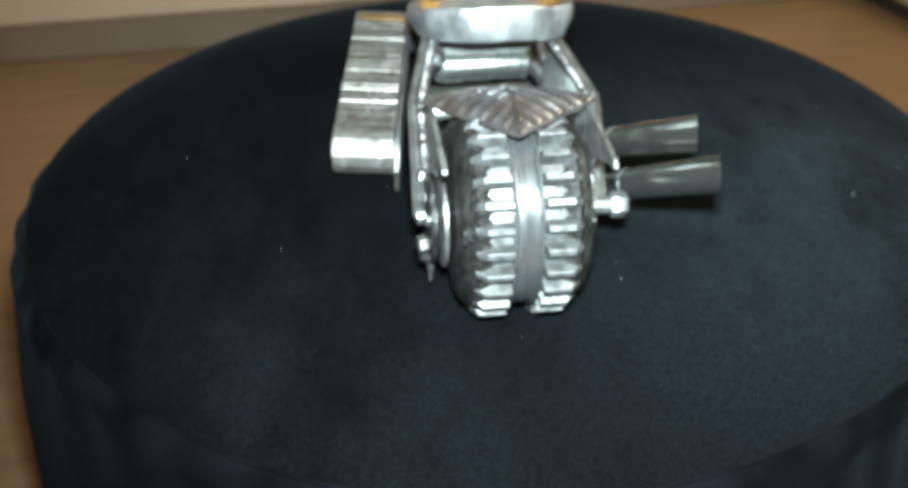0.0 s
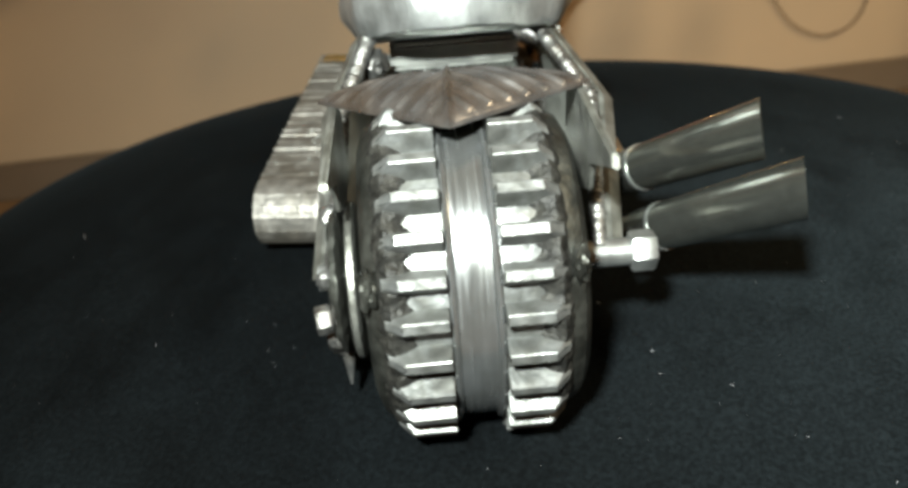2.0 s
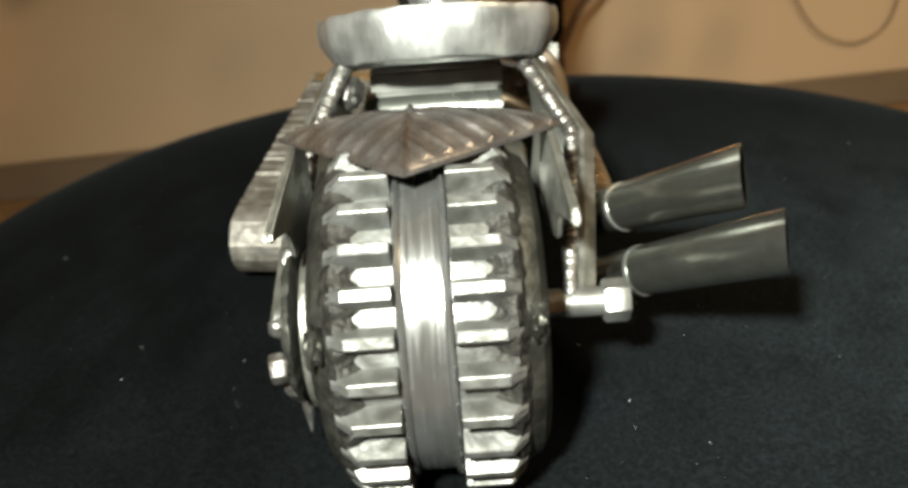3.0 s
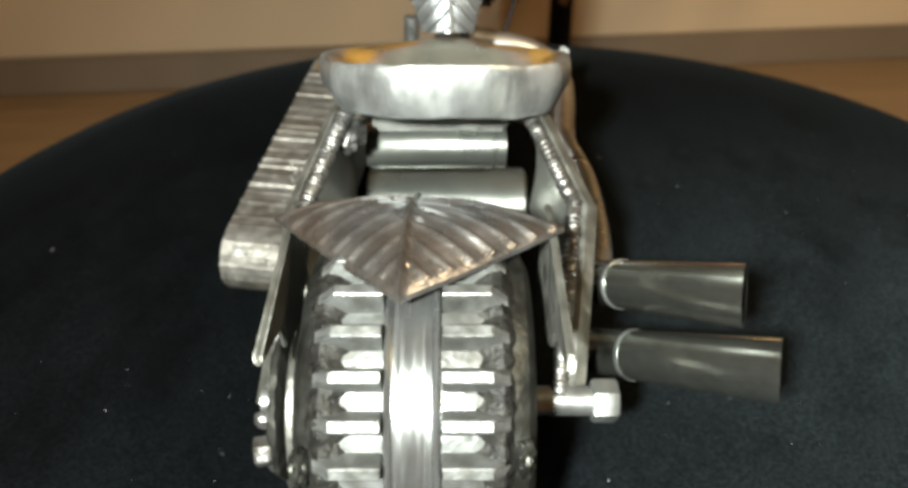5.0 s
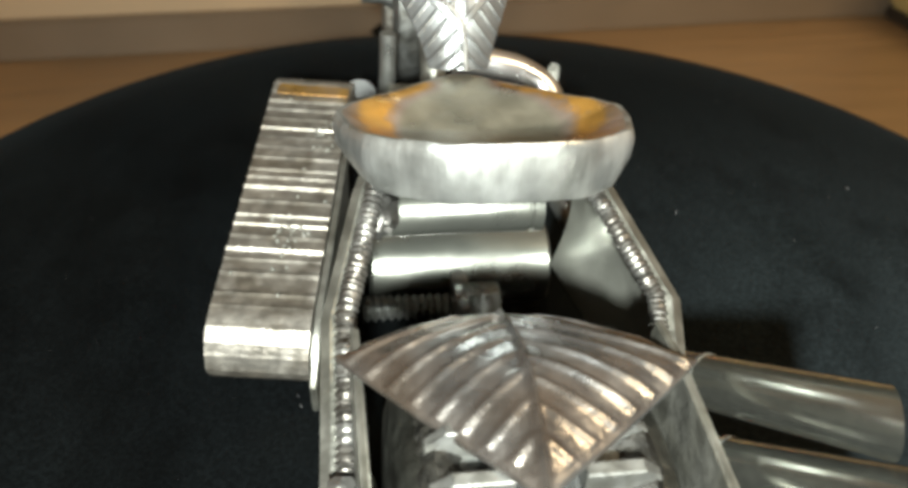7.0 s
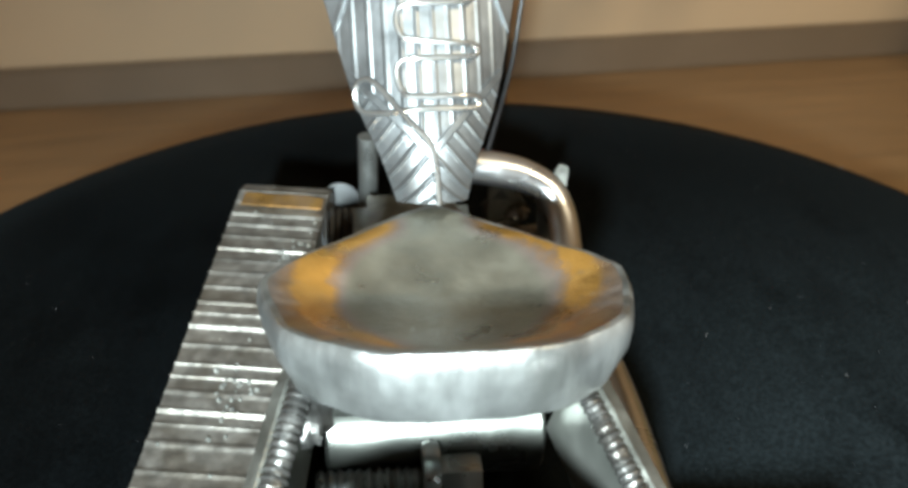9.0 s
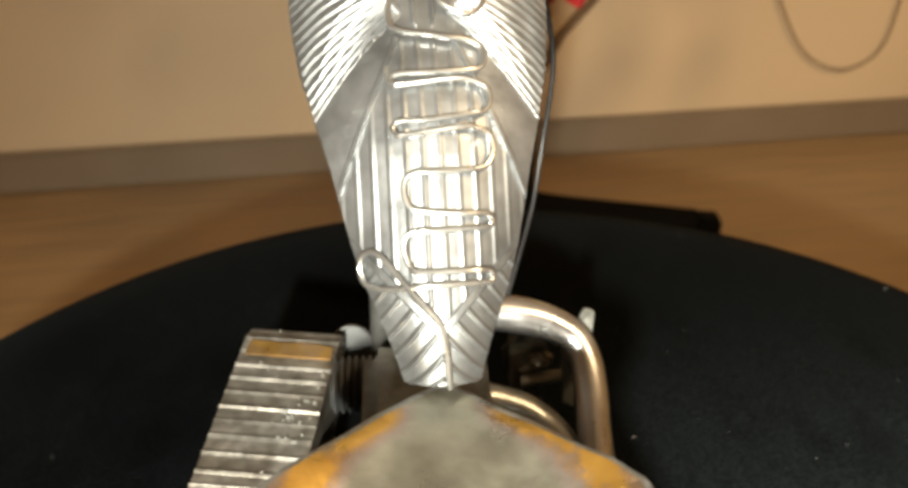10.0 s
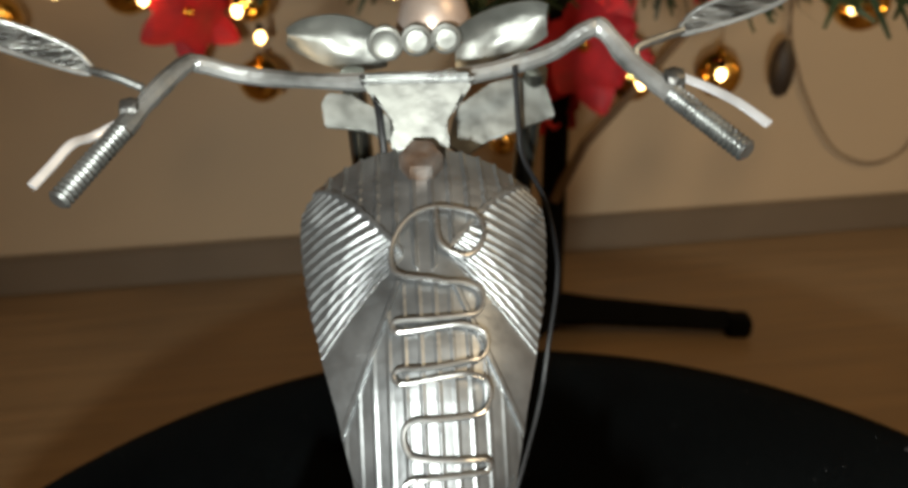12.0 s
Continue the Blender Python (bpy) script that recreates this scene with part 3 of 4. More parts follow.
for a, b in (((0.40, 0.50, 0.33), (0.657, 0.033, 0.609)), ((0.40, 0.34, 0.215), (0.716, -0.091, 0.505))):
    pipe = part("muffler", slash_pipe(a, b, 0.060, 0.070, 0.010), DARK, bike, "dark open ended exhaust pipe cut at a slant")
    q = Vector(a).lerp(Vector(b), 0.28)
    d = (Vector(b) - Vector(a)).normalized() * 0.005
    part("weld_ring", tube_open(q - d, q + d, 0.0655, 0.060), STEEL, pipe)
part("exhaust_header", sweep(smooth_path([(0.12, 1.92, 0.525), (0.26, 1.92, 0.500), (0.35, 1.92, 0.475), (0.435, 1.90, 0.430), (0.472, 1.85, 0.377), (0.478, 1.76, 0.325), (0.465, 1.62, 0.280), (0.462, 1.5, 0.26), (0.485, 1.2, 0.28), (0.475, 0.85, 0.30), (0.445, 0.6, 0.33), (0.41, 0.45, 0.34)]), lambda t: 0.056 - 0.010 * min(1.0, t * 1.6), 20), COPPER, bike, "bent exhaust header pipe with a brown tint")
part("exhaust_header", sweep(smooth_path([(0.08, 1.75, 0.34), (0.171, 1.75, 0.335), (0.276, 1.75, 0.295), (0.355, 1.71, 0.25), (0.40, 1.62, 0.225), (0.425, 1.40, 0.22), (0.44, 1.20, 0.22)]), 0.042, 16), STEEL, bike, "short bent chrome exhaust pipe")

# corrugated box on the left
bm = bm_new()
BL, BH = 1.26, 0.108
outline = []
for k in range(560):
    straight = BL - 2 * BH
    s = k / 560 * (2 * straight + 2 * math.pi * BH)
    rip = 0.0095 * max(0, 1 - abs((s / 0.052 + 0.55 * noise.noise((s * 9, 0, 0))) % 1 - 0.5) / 0.17) * (0.75 + 0.6 * noise.noise((s * 23, 4, 0))) * (0.35 if s > 2 * straight + math.pi * BH or s < 0.05 else 1)
    r = BH + rip
    if s < straight:
        outline.append((BH + s, r))
    elif s < straight + math.pi * BH:
        a = (s - straight) / BH
        outline.append((BH + straight + r * math.sin(a), r * math.cos(a)))
    elif s < 2 * straight + math.pi * BH:
        outline.append((BH + straight - (s - straight - math.pi * BH), -r))
    else:
        a = (s - 2 * straight - math.pi * BH) / BH
        outline.append((BH - r * math.sin(a), -r * math.cos(a)))
rows = [[bm.verts.new((x, y, z)) for y, z in outline] for x in (-0.144, -0.140, 0.128, 0.132)]
grid_faces(bm, rows, close_u=True, cap=True)
BOX_AT = pose(-0.0556, 0.0801, 0.0126, 9.6, 0.8, -8.8)
side_tank = part("corrugated_box", bm, BOXSTEEL, bike, "flattened corrugated tube as a side tank", m=BOX_AT)

part("side_panel", plate([(-0.05, -0.11), (-0.065, 0.02), (0.02, 0.115), (0.12, 0.142), (0.75, 0.145), (0.75, -0.05)], 0.018, ((0.152, 0, 0), (0, 1, 0), (0, 0, 1)), bevel=0.004), DULL, bike, "dull flat plate beside the corrugated tube", m=BOX_AT)
band = plate([(-0.125, 0.0), (0.125, 0.0), (0.122, 0.05), (0.05, 0.062), (-0.03, 0.055), (-0.122, 0.06)], 0.006, ((0, 1.095, BH + 0.009), (1, 0, 0), (0, 1, -0.02)), bevel=0.002)
part("heat_band", band, STRAW, side_tank, "straw coloured strip at the far edge")
rnd = random.Random(21)
bm = bm_new()
for k in range(80):
    x, y = (rnd.gauss(0.03, 0.03), rnd.gauss(0.42, 0.05)) if k % 3 == 0 else (rnd.gauss(0.06, 0.03), rnd.gauss(0.9, 0.06)) if k % 3 == 1 else (rnd.uniform(-0.12, 0.12), rnd.uniform(0.15, 1.15))
    r = rnd.uniform(0.002, 0.008)
    bmesh.ops.create_icosphere(bm, subdivisions=1, radius=r, matrix=Matrix.Translation((max(-0.12, min(0.12, x)), y, BH + 0.003)))
tagged(part("weld_spatter", bm, PALE, side_tank), kind="stuff")

# seat
bm = bm_new()
rows = []
NS = 110
def seat_outline(a):
    """Half width and way along of the seat's rim at an angle; 0 is the back."""
    c, s = math.cos(a), math.sin(a)
    y = 0.90 - 0.36 * c if c > 0 else 0.90 - 0.40 * c
    w = 0.352 if c > 0 else 0.352 * (1 - 0.74 * (-c) ** 1.25) + 0.0
    return w * (abs(s) ** (0.8 if c > 0 else 0.9)) * (1 if s > 0 else -1), y
def seat_z(y):
    t = 0.95 - y
    return 0.805 + (0.20 * t if t > 0 else 0.12 * t) + 0.12 * t * abs(t)
prof = [(0.001, -0.050), (0.15, -0.050), (0.3, -0.049), (0.45, -0.046), (0.58, -0.038), (0.70, -0.022), (0.80, -0.002), (0.88, 0.012), (0.938, 0.020), (0.972, 0.021), (0.988, 0.013), (0.998, 0.000), (1.003, -0.014), (1.004, -0.05), (1.0, -0.104), (0.995, -0.117), (0.97, -0.122), (0.5, -0.122), (0.001, -0.122)]
chips = random.Random(8)
HITS = [(chips.uniform(-1, 1), chips.uniform(-1, 1)) for _ in range(22)]


def seat_row(bm, f, dz):
    row = []
    for k in range(NS):
        a = 2 * math.pi * k / NS
        x, y = seat_outline(a)
        edge = min(1.0, max(0.0, (f - 0.6) / 0.3))
        wob = edge * (0.012 * noise.noise((2.2 * math.cos(a), 2.2 * math.sin(a), 1.0)) + 0.005 * noise.noise((6 * math.cos(a), 6 * math.sin(a), 7.0 + dz * 9)))
        cell = a / (2 * math.pi) * 21
        lo, t = int(cell), cell - int(cell)
        hit = edge * ((1 - t) * HITS[lo % 21][0] + t * HITS[(lo + 1) % 21][0])
        drop = edge * ((1 - t) * HITS[lo % 21][1] + t * HITS[(lo + 1) % 21][1])
        yy = 0.92 + (y - 0.92) * f * (1 + wob + 0.016 * hit)
        flat = min(1.0, max(0.1, (1.16 - yy) / 0.22)) if dz > -0.052 else 1.0
        x *= 1 - 0.13 * max(0.0, min(1.0, (-dz - 0.045) / 0.07)) * edge * math.sin(a) ** 2
        row.append(bm.verts.new((0.017 + x * f * (1 + 1.6 * wob + 0.020 * hit), yy, seat_z(yy) + dz * flat + wob * flat + 0.009 * drop * flat)))
    return row


rows = [seat_row(bm, f, dz) for f, dz in prof[:9]]
rim = bm_new()
rim_rows = [seat_row(rim, f, dz) for f, dz in prof[8:]]
grid_faces(rim, rim_rows, close_u=True)
rim.faces.new(rim_rows[-1])
grid_faces(bm, rows, close_u=True, cap=False)
SEAT = material("seat steel with straw coloured heat marks", (0.34, 0.34, 0.30), 0.36, 0.8, 75, 0.26, 0.4, 260, tint=(0.5, 0.27, 0.05), tint_scale=55, tint_amount=1.0, rough_vary=0.14)
nt = SEAT.node_tree
bsdf = nt.nodes["Principled BSDF"]
mixer = next(q for q in nt.nodes if q.type == "MIX")
link = mixer.inputs[0].links[0]
patches = link.from_socket
where = nt.nodes.new("ShaderNodeMapping")
where.inputs["Location"].default_value = (-0.002 / 0.034, -0.092 / 0.036, 0)
where.inputs["Scale"].default_value = (1 / 0.034, 1 / 0.036, 0)
coords = next(q for q in nt.nodes if q.type == "TEX_COORD")
nt.links.new(coords.outputs["Object"], where.inputs["Vector"])
far = nt.nodes.new("ShaderNodeVectorMath")
far.operation = "LENGTH"
nt.links.new(where.outputs[0], far.inputs[0])
# ring at the sides: straw heat marks and warm reflections, both put into colour
band = nt.nodes.new("ShaderNodeValToRGB")
band.color_ramp.elements[0].position, band.color_ramp.elements[0].color = 0.56, (0, 0, 0, 1)
band.color_ramp.elements[1].position, band.color_ramp.elements[1].color = 0.72, (1, 1, 1, 1)
for at, c in ((0.82, 1.0), (0.90, 0.45), (1.0, 0.22)):
    band.color_ramp.elements.new(at).color = (c, c, c, 1)
nt.links.new(far.outputs["Value"], band.inputs[0])
times = nt.nodes.new("ShaderNodeMath")
times.operation = "MULTIPLY"
nt.links.new(band.outputs[0], times.inputs[0])
nt.links.new(patches, times.inputs[1])
apart = nt.nodes.new("ShaderNodeSeparateXYZ")
nt.links.new(where.outputs[0], apart.inputs[0])
side_on = nt.nodes.new("ShaderNodeMath")
side_on.operation = "ABSOLUTE"
nt.links.new(apart.outputs[0], side_on.inputs[0])
gate = nt.nodes.new("ShaderNodeMapRange")
gate.inputs[1].default_value, gate.inputs[2].default_value = 0.16, 0.42
nt.links.new(side_on.outputs[0], gate.inputs[0])
gated = nt.nodes.new("ShaderNodeMath")
gated.operation = "MULTIPLY"
nt.links.new(times.outputs[0], gated.inputs[0])
nt.links.new(gate.outputs[0], gated.inputs[1])
spread = patches.node
spread.inputs[0].links[0].from_node.inputs["Detail"].default_value = 9
spread.inputs[0].links[0].from_node.inputs["Roughness"].default_value = 0.65
spread.inputs[1].default_value, spread.inputs[2].default_value = 0.30, 0.58
hues = nt.nodes.new("ShaderNodeValToRGB")
hues.color_ramp.elements[0].color = (0.235, 0.23, 0.19, 1)
hues.color_ramp.elements[1].color = (0.50, 0.275, 0.065, 1)
hues.color_ramp.elements[1].position = 0.62
hues.color_ramp.elements.new(0.22).color = (0.27, 0.225, 0.20, 1)
hues.color_ramp.elements.new(0.40).color = (0.34, 0.22, 0.13, 1)
nt.links.new(gated.outputs[0], hues.inputs[0])
nt.links.new(hues.outputs[0], mixer.outputs[0].links[0].to_socket if mixer.outputs[0].links else mixer.outputs[2].links[0].to_socket)
seat = part("seat", bm, SEAT, bike, "dished steel seat with a thick polished rim", smooth=50)
part("rim", rim, HAMMERED, seat, "thick edge of ground and hammered steel", smooth=40)


# tank shaped like a cobra's hood, engraved
KY = (1.25, 1.29, 1.36, 1.53, 1.59, 1.70, 1.83, 1.95, 2.10)
KZ = (0.76, 0.89, 1.00, 1.25, 1.30, 1.38, 1.47, 1.54, 1.585)
KS = np.concatenate([[0], np.cumsum(np.hypot(np.diff(KY), np.diff(KZ)))])
WS = (0, 0.136, 0.27, 0.45, 0.60, 0.78, 0.94, 1.05, 1.15, 1.22, float(KS[-1]))
WV = (0.078, 0.116, 0.168, 0.211, 0.243, 0.279, 0.302, 0.310, 0.306, 0.288, 0.25)
SMAX = float(KS[-1])


def eased(S, V, s):
    return sum(0.2 * np.interp(np.clip(s + d, S[0], S[-1]), S, V) for d in (-0.06, -0.03, 0, 0.03, 0.06))


def tank_point(u, s, lift=0.0):
    y, z = eased(KS, KY, s), eased(KS, KZ, s)
    ty, tz = eased(KS, KY, s + 1e-3) - eased(KS, KY, s - 1e-3), eased(KS, KZ, s + 1e-3) - eased(KS, KZ, s - 1e-3)
    length = math.hypot(ty, tz) + 1e-9
    ny, nz = tz / length, -ty / length
    w = eased(WS, WV, s) * (1 + 0.03 * abs(math.sin(math.pi * s / 0.034)) * min(1.0, max(0.0, (s - 0.70) / 0.08)) * min(1.0, max(0.0, (1.16 - s) / 0.05)))
    b = w * 0.44 * abs(u) ** 2.2 - lift
    return Vector((0.03 * (1 - s / SMAX) - 0.008 + u * w, y + ny * b, z + nz * b))


def groove(u, s, w):
    """Height of the engraved lines: fan below, long lines in the middle, slanting lines on the wings."""
    x, ax = u * w, abs(u * w)
    line = lambda q, pitch, width: max(0.0, 1 - abs((q / pitch) % 1 - 0.5) * pitch / width)
    vee = 0.133 + ax * 1.08
    if s < vee - 0.012 and s < 0.34:
        return line(s + ax * 1.2, 0.056, 0.010)
    if abs(s - vee) < 0.012 and s < 0.34:
        return 1.0
    top = 0.80 + 1.42 * ax
    if abs(s - top) < 0.010 and ax > 0.05:
        return 1.0
    if s > top:
        return line(x, 0.044, 0.008)
    edge = 0.065 + max(0.0, 0.79 - s) * 0.40
    if s < 0.80 and abs(ax - edge) < 0.006:
        return 1.0
    if ax < edge and s < 0.80:
        return 0.42 * line(x, 0.036, 0.0075)
    # straight ribs that fan out from the wing's edge
    d = 0.28 - ax
    q = (s - 2.792 * d) / (1 - 2.8 * d)
    if q > 0.872:
        q = s - 0.35 * d
    return line(q - 0.633, 0.034, 0.0085) if q > 0.618 and ax > 0.05 else 0.0


bm = bm_new()
NU, NV = 330, 520
front_rows, back_rows = [], []
for j in range(NV + 1):
    s = SMAX * j / NV
    w = float(eased(WS, WV, s))
    mid, edge, lifted = tank_point(0, s), tank_point(1, s), tank_point(0, s, 1.0)
    out = lifted - mid
    wide = edge.x - mid.x
    row = []
    for i in range(NU + 1):
        u = -1 + 2 * i / NU
        row.append(bm.verts.new(Vector((mid.x + u * wide, mid.y, mid.z)) + out * (0.0085 * groove(u, s, w) - wide * 0.44 * abs(u) ** 2.2)))
    front_rows.append(row)
    back_rows.append([bm.verts.new(tank_point(-1 + 2 * i / 30, s, -0.018)) for i in range(31)])
grid_faces(bm, front_rows)
grid_faces(bm, back_rows)
rim_f = [r[0] for r in front_rows], [r[-1] for r in front_rows]
rim_b = [r[0] for r in back_rows], [r[-1] for r in back_rows]
for a, b in zip(rim_f, rim_b):
    for i in range(NV):
        bm.faces.new((a[i], a[i + 1], b[i + 1], b[i]))
for fr, br in ((front_rows[0], back_rows[0]), (front_rows[-1], back_rows[-1])):
    bm.faces.new(fr + br[::-1])
tank = part("tank", bm, ALU, bike, "hood shaped tank with engraved lines", smooth=75)

# snake of bent wire on the tank
turns = [(0.45, 0.785, 0.702), (-0.30, 0.692, 0.664), (0.50, 0.678, 0.596), (-0.325, 0.580, 0.548), (0.55, 0.566, 0.476), (-0.30, 0.470, 0.388), (0.60, 0.382, 0.354), (-0.375, 0.346, 0.262), (0.70, 0.263, 0.238)]
us = [(0.10, 0.982), (0.095, 0.937), (0.13, 0.885), (0.30, 0.856), (0.425, 0.889), (0.45, 0.942), (0.375, 0.982), (0.125, 0.990), (-0.05, 0.972), (-0.175, 0.932), (-0.25, 0.88), (-0.25, 0.827), (-0.175, 0.804), (0.03, 0.792)]
for u, a, b in turns:
    m, h = (a + b) / 2, abs(a - b) / 2
    k = 0.05 + 2.6 * h
    us += [(u - math.copysign(0.30, u), a), (u - math.copysign(k, u), a), (u - math.copysign(k * 0.25, u), m + (a - m) * 0.72), (u, m), (u - math.copysign(k * 0.25, u), m + (b - m) * 0.72), (u - math.copysign(k, u), b)]
us += [(-0.1, 0.233), (-0.65, 0.228), (-0.925, 0.238), (-0.96, 0.268), (-0.875, 0.300), (-0.74, 0.309), (-0.625, 0.290), (-0.475, 0.247), (-0.30, 0.204), (-0.05, 0.162), (0.075, 0.114), (0.125, 0.043), (0.15, 0.0)]
part("wire_snake", sweep(smooth_path([tank_point(u * 1.04, s, 0.016) for u, s in us], 5), 0.0066, 10), WIRE, tank, "snake of bent steel wire")

# ---- front of the motorcycle: steering, handlebar, lamps ----
DOME = material("dull copper tinted dome", (0.52, 0.40, 0.33), 0.42, 0.6, 60, 0.15, 0.1, 300, tint=(0.45, 0.42, 0.40), tint_scale=40, tint_amount=0.7)
NUTBROWN = material("brown heat stained steel", (0.16, 0.105, 0.075), 0.42, 0.6, 200, 0.3, 0.2, 500, tint=(0.26, 0.25, 0.24), tint_scale=110, tint_amount=0.7)
part("steering_nut", hexagon((-0.004, 2.02, 1.53), (-0.004, 1.982, 1.602), 0.056), NUTBROWN, bike, "large hexagonal steering nut with a brown top")
bracket = part("handlebar_bracket", plate([(-0.155, 0.19), (0.135, 0.19), (0.12, 0.15), (0.052, 0.088), (0.072, 0.055), (0.066, 0.0), (-0.078, 0.0), (-0.084, 0.05), (-0.06, 0.088), (-0.135, 0.15)], 0.05, ((0, 2.09, 1.565), (1, 0, 0), (0, 0.42, 0.91)), bevel=0.012), PALE, bike, "cast looking bracket of bright metal")
part("rib", box((-0.01, 2.165, 1.745), (0.29, 0.05, 0.03), bevel=0.012), STEEL, bracket)
bar = part("handlebar", sweep(smooth_path([(-0.78, 2.10, 1.63), (-0.702, 2.20, 1.711), (-0.635, 2.28, 1.764), (-0.595, 2.30, 1.760), (-0.456, 2.30, 1.724), (-0.168, 2.25, 1.716), (0.114, 2.25, 1.726), (0.336, 2.28, 1.772), (0.445, 2.29, 1.833), (0.492, 2.29, 1.838), (0.562, 2.22, 1.762), (0.652, 2.10, 1.703)], 6), lambda t: 0.0245 * (1 + 0.55 * max(0, abs(t - 0.48) - 0.2) + 0.22 * noise.noise((t * 23, 1.0, 0)) + 0.15 * noise.noise((t * 60, 5.0, 0))), 10), CRUMPLED, bike, "bent steel handlebar")
for a, b in (((-0.771, 2.10, 1.641), (-0.872, 1.88, 1.536)), ((0.645, 2.10, 1.708), (0.777, 1.88, 1.624))):
    part("grip", thread(a, b, 0.030, 0.0155), STEEL, bar, "threaded rod used as a grip")
for pts in ([(-0.775, 2.14, 1.655), (-0.839, 2.08, 1.633), (-0.869, 2.02, 1.634), (-0.898, 1.95, 1.604), (-0.925, 1.88, 1.576)], [(0.66, 2.15, 1.745), (0.684, 2.12, 1.743), (0.747, 2.05, 1.725), (0.785, 1.98, 1.712), (0.828, 1.90, 1.686)]):
    part("lever", sweep(smooth_path(pts, 6), 0.0125, 8, squash=0.5, up=(0.1, -0.85, 0.5)), LEVER, bar, "flat bright brake lever")
part("clamp_knob", lathe([(0.004, -0.03), (0.028, -0.022), (0.033, 0), (0.028, 0.022), (0.004, 0.03)], "x", (-0.755, 2.15, 1.68), 16), WELD, bar)
part("clamp_knob", lathe([(0.004, -0.03), (0.030, -0.022), (0.036, 0), (0.030, 0.022), (0.004, 0.03)], "x", (0.655, 2.13, 1.735), 16), WELD, bar)
for pts, face in (
    ([(-0.725, 2.18, 1.729), (-0.794, 2.19, 1.757), (-0.868, 2.20, 1.776)], ((-0.86, 2.20, 1.772), (-0.90, -0.02, 0.36), (0.10, 0.35, 0.55))),
    ([(0.573, 2.22, 1.774), (0.586, 2.24, 1.80), (0.716, 2.30, 1.828)], ((0.71, 2.30, 1.825), (0.90, 0.02, 0.30), (-0.10, 0.35, 0.55))),
):
    mirror = part("mirror_stalk", sweep(smooth_path(pts, 6), 0.012, 8), STEEL, bar)
    glass = [(0.0, 0.02), (0.06, 0.065), (0.20, 0.078), (0.31, 0.05), (0.33, 0.0), (0.24, -0.03), (0.08, -0.025), (0.0, -0.01)]
    leafy = part("mirror", plate(glass, 0.010, face), MIRROR, mirror, "thin leaf shaped mirror of scratched metal")
    o, ax, bx = (Vector(v) for v in face)
    part("mirror_rim", sweep(smooth_path([o + ax * a + bx * b for a, b in glass + glass[:1]], 4), 0.0075, 8), CRUMPLED, leafy, "bright beaten edge")
# fork clamps and legs
part("fork_clamp", plate([(-0.29, 0.06), (-0.27, 0.09), (-0.21, 0.085), (-0.10, 0.02), (-0.05, -0.03), (-0.07, -0.07), (-0.16, -0.02), (-0.28, -0.01)], 0.03, ((0, 2.36, 1.565), (1, 0, 0), (0, 0.5, 0.86))), PALE, bike)
part("fork_clamp", plate([(0.07, -0.05), (0.10, 0.06), (0.20, 0.13), (0.29, 0.15), (0.36, 0.12), (0.385, 0.03), (0.30, 0.0), (0.20, -0.03), (0.12, -0.09)], 0.03, ((0, 2.36, 1.545), (1, 0, 0), (0, 0.5, 0.86))), PALE, bike)
for x in (-0.20, 0.33):
    part("fork_leg", sweep([(x, 2.42, 1.70), (x * 0.95, 2.62, 1.2), (x * 0.7, 2.95, 0.40)], 0.036, 14), DARK, bike)
front = part("front_wheel", lathe([(0.27, -0.07), (0.33, -0.085), (0.37, -0.06), (0.385, 0.0), (0.37, 0.06), (0.33, 0.085), (0.27, 0.07)], "x", (0.045, 2.98, 0.375), 56, closed=True), GEAR, bike, "narrow steel front wheel")
part("hub", lathe([(0.01, -0.20), (0.03, -0.20), (0.035, -0.1), (0.06, -0.06), (0.06, 0.06), (0.035, 0.1), (0.03, 0.20), (0.01, 0.20)], "x", (0.045, 2.98, 0.375), 24), STEEL, front)
for k in range(6):
    a = math.pi / 3 * k
    part("spoke", sweep([(0.045, 2.98 + 0.05 * math.cos(a), 0.375 + 0.05 * math.sin(a)), (0.045, 2.98 + 0.29 * math.cos(a), 0.375 + 0.29 * math.sin(a))], 0.014, 8), STEEL, front)
part("down_tube", sweep([(0.0, 2.05, 1.52), (0.02, 2.05, 0.9), (0.03, 1.75, 0.35)], 0.045, 14), DULL, bike)
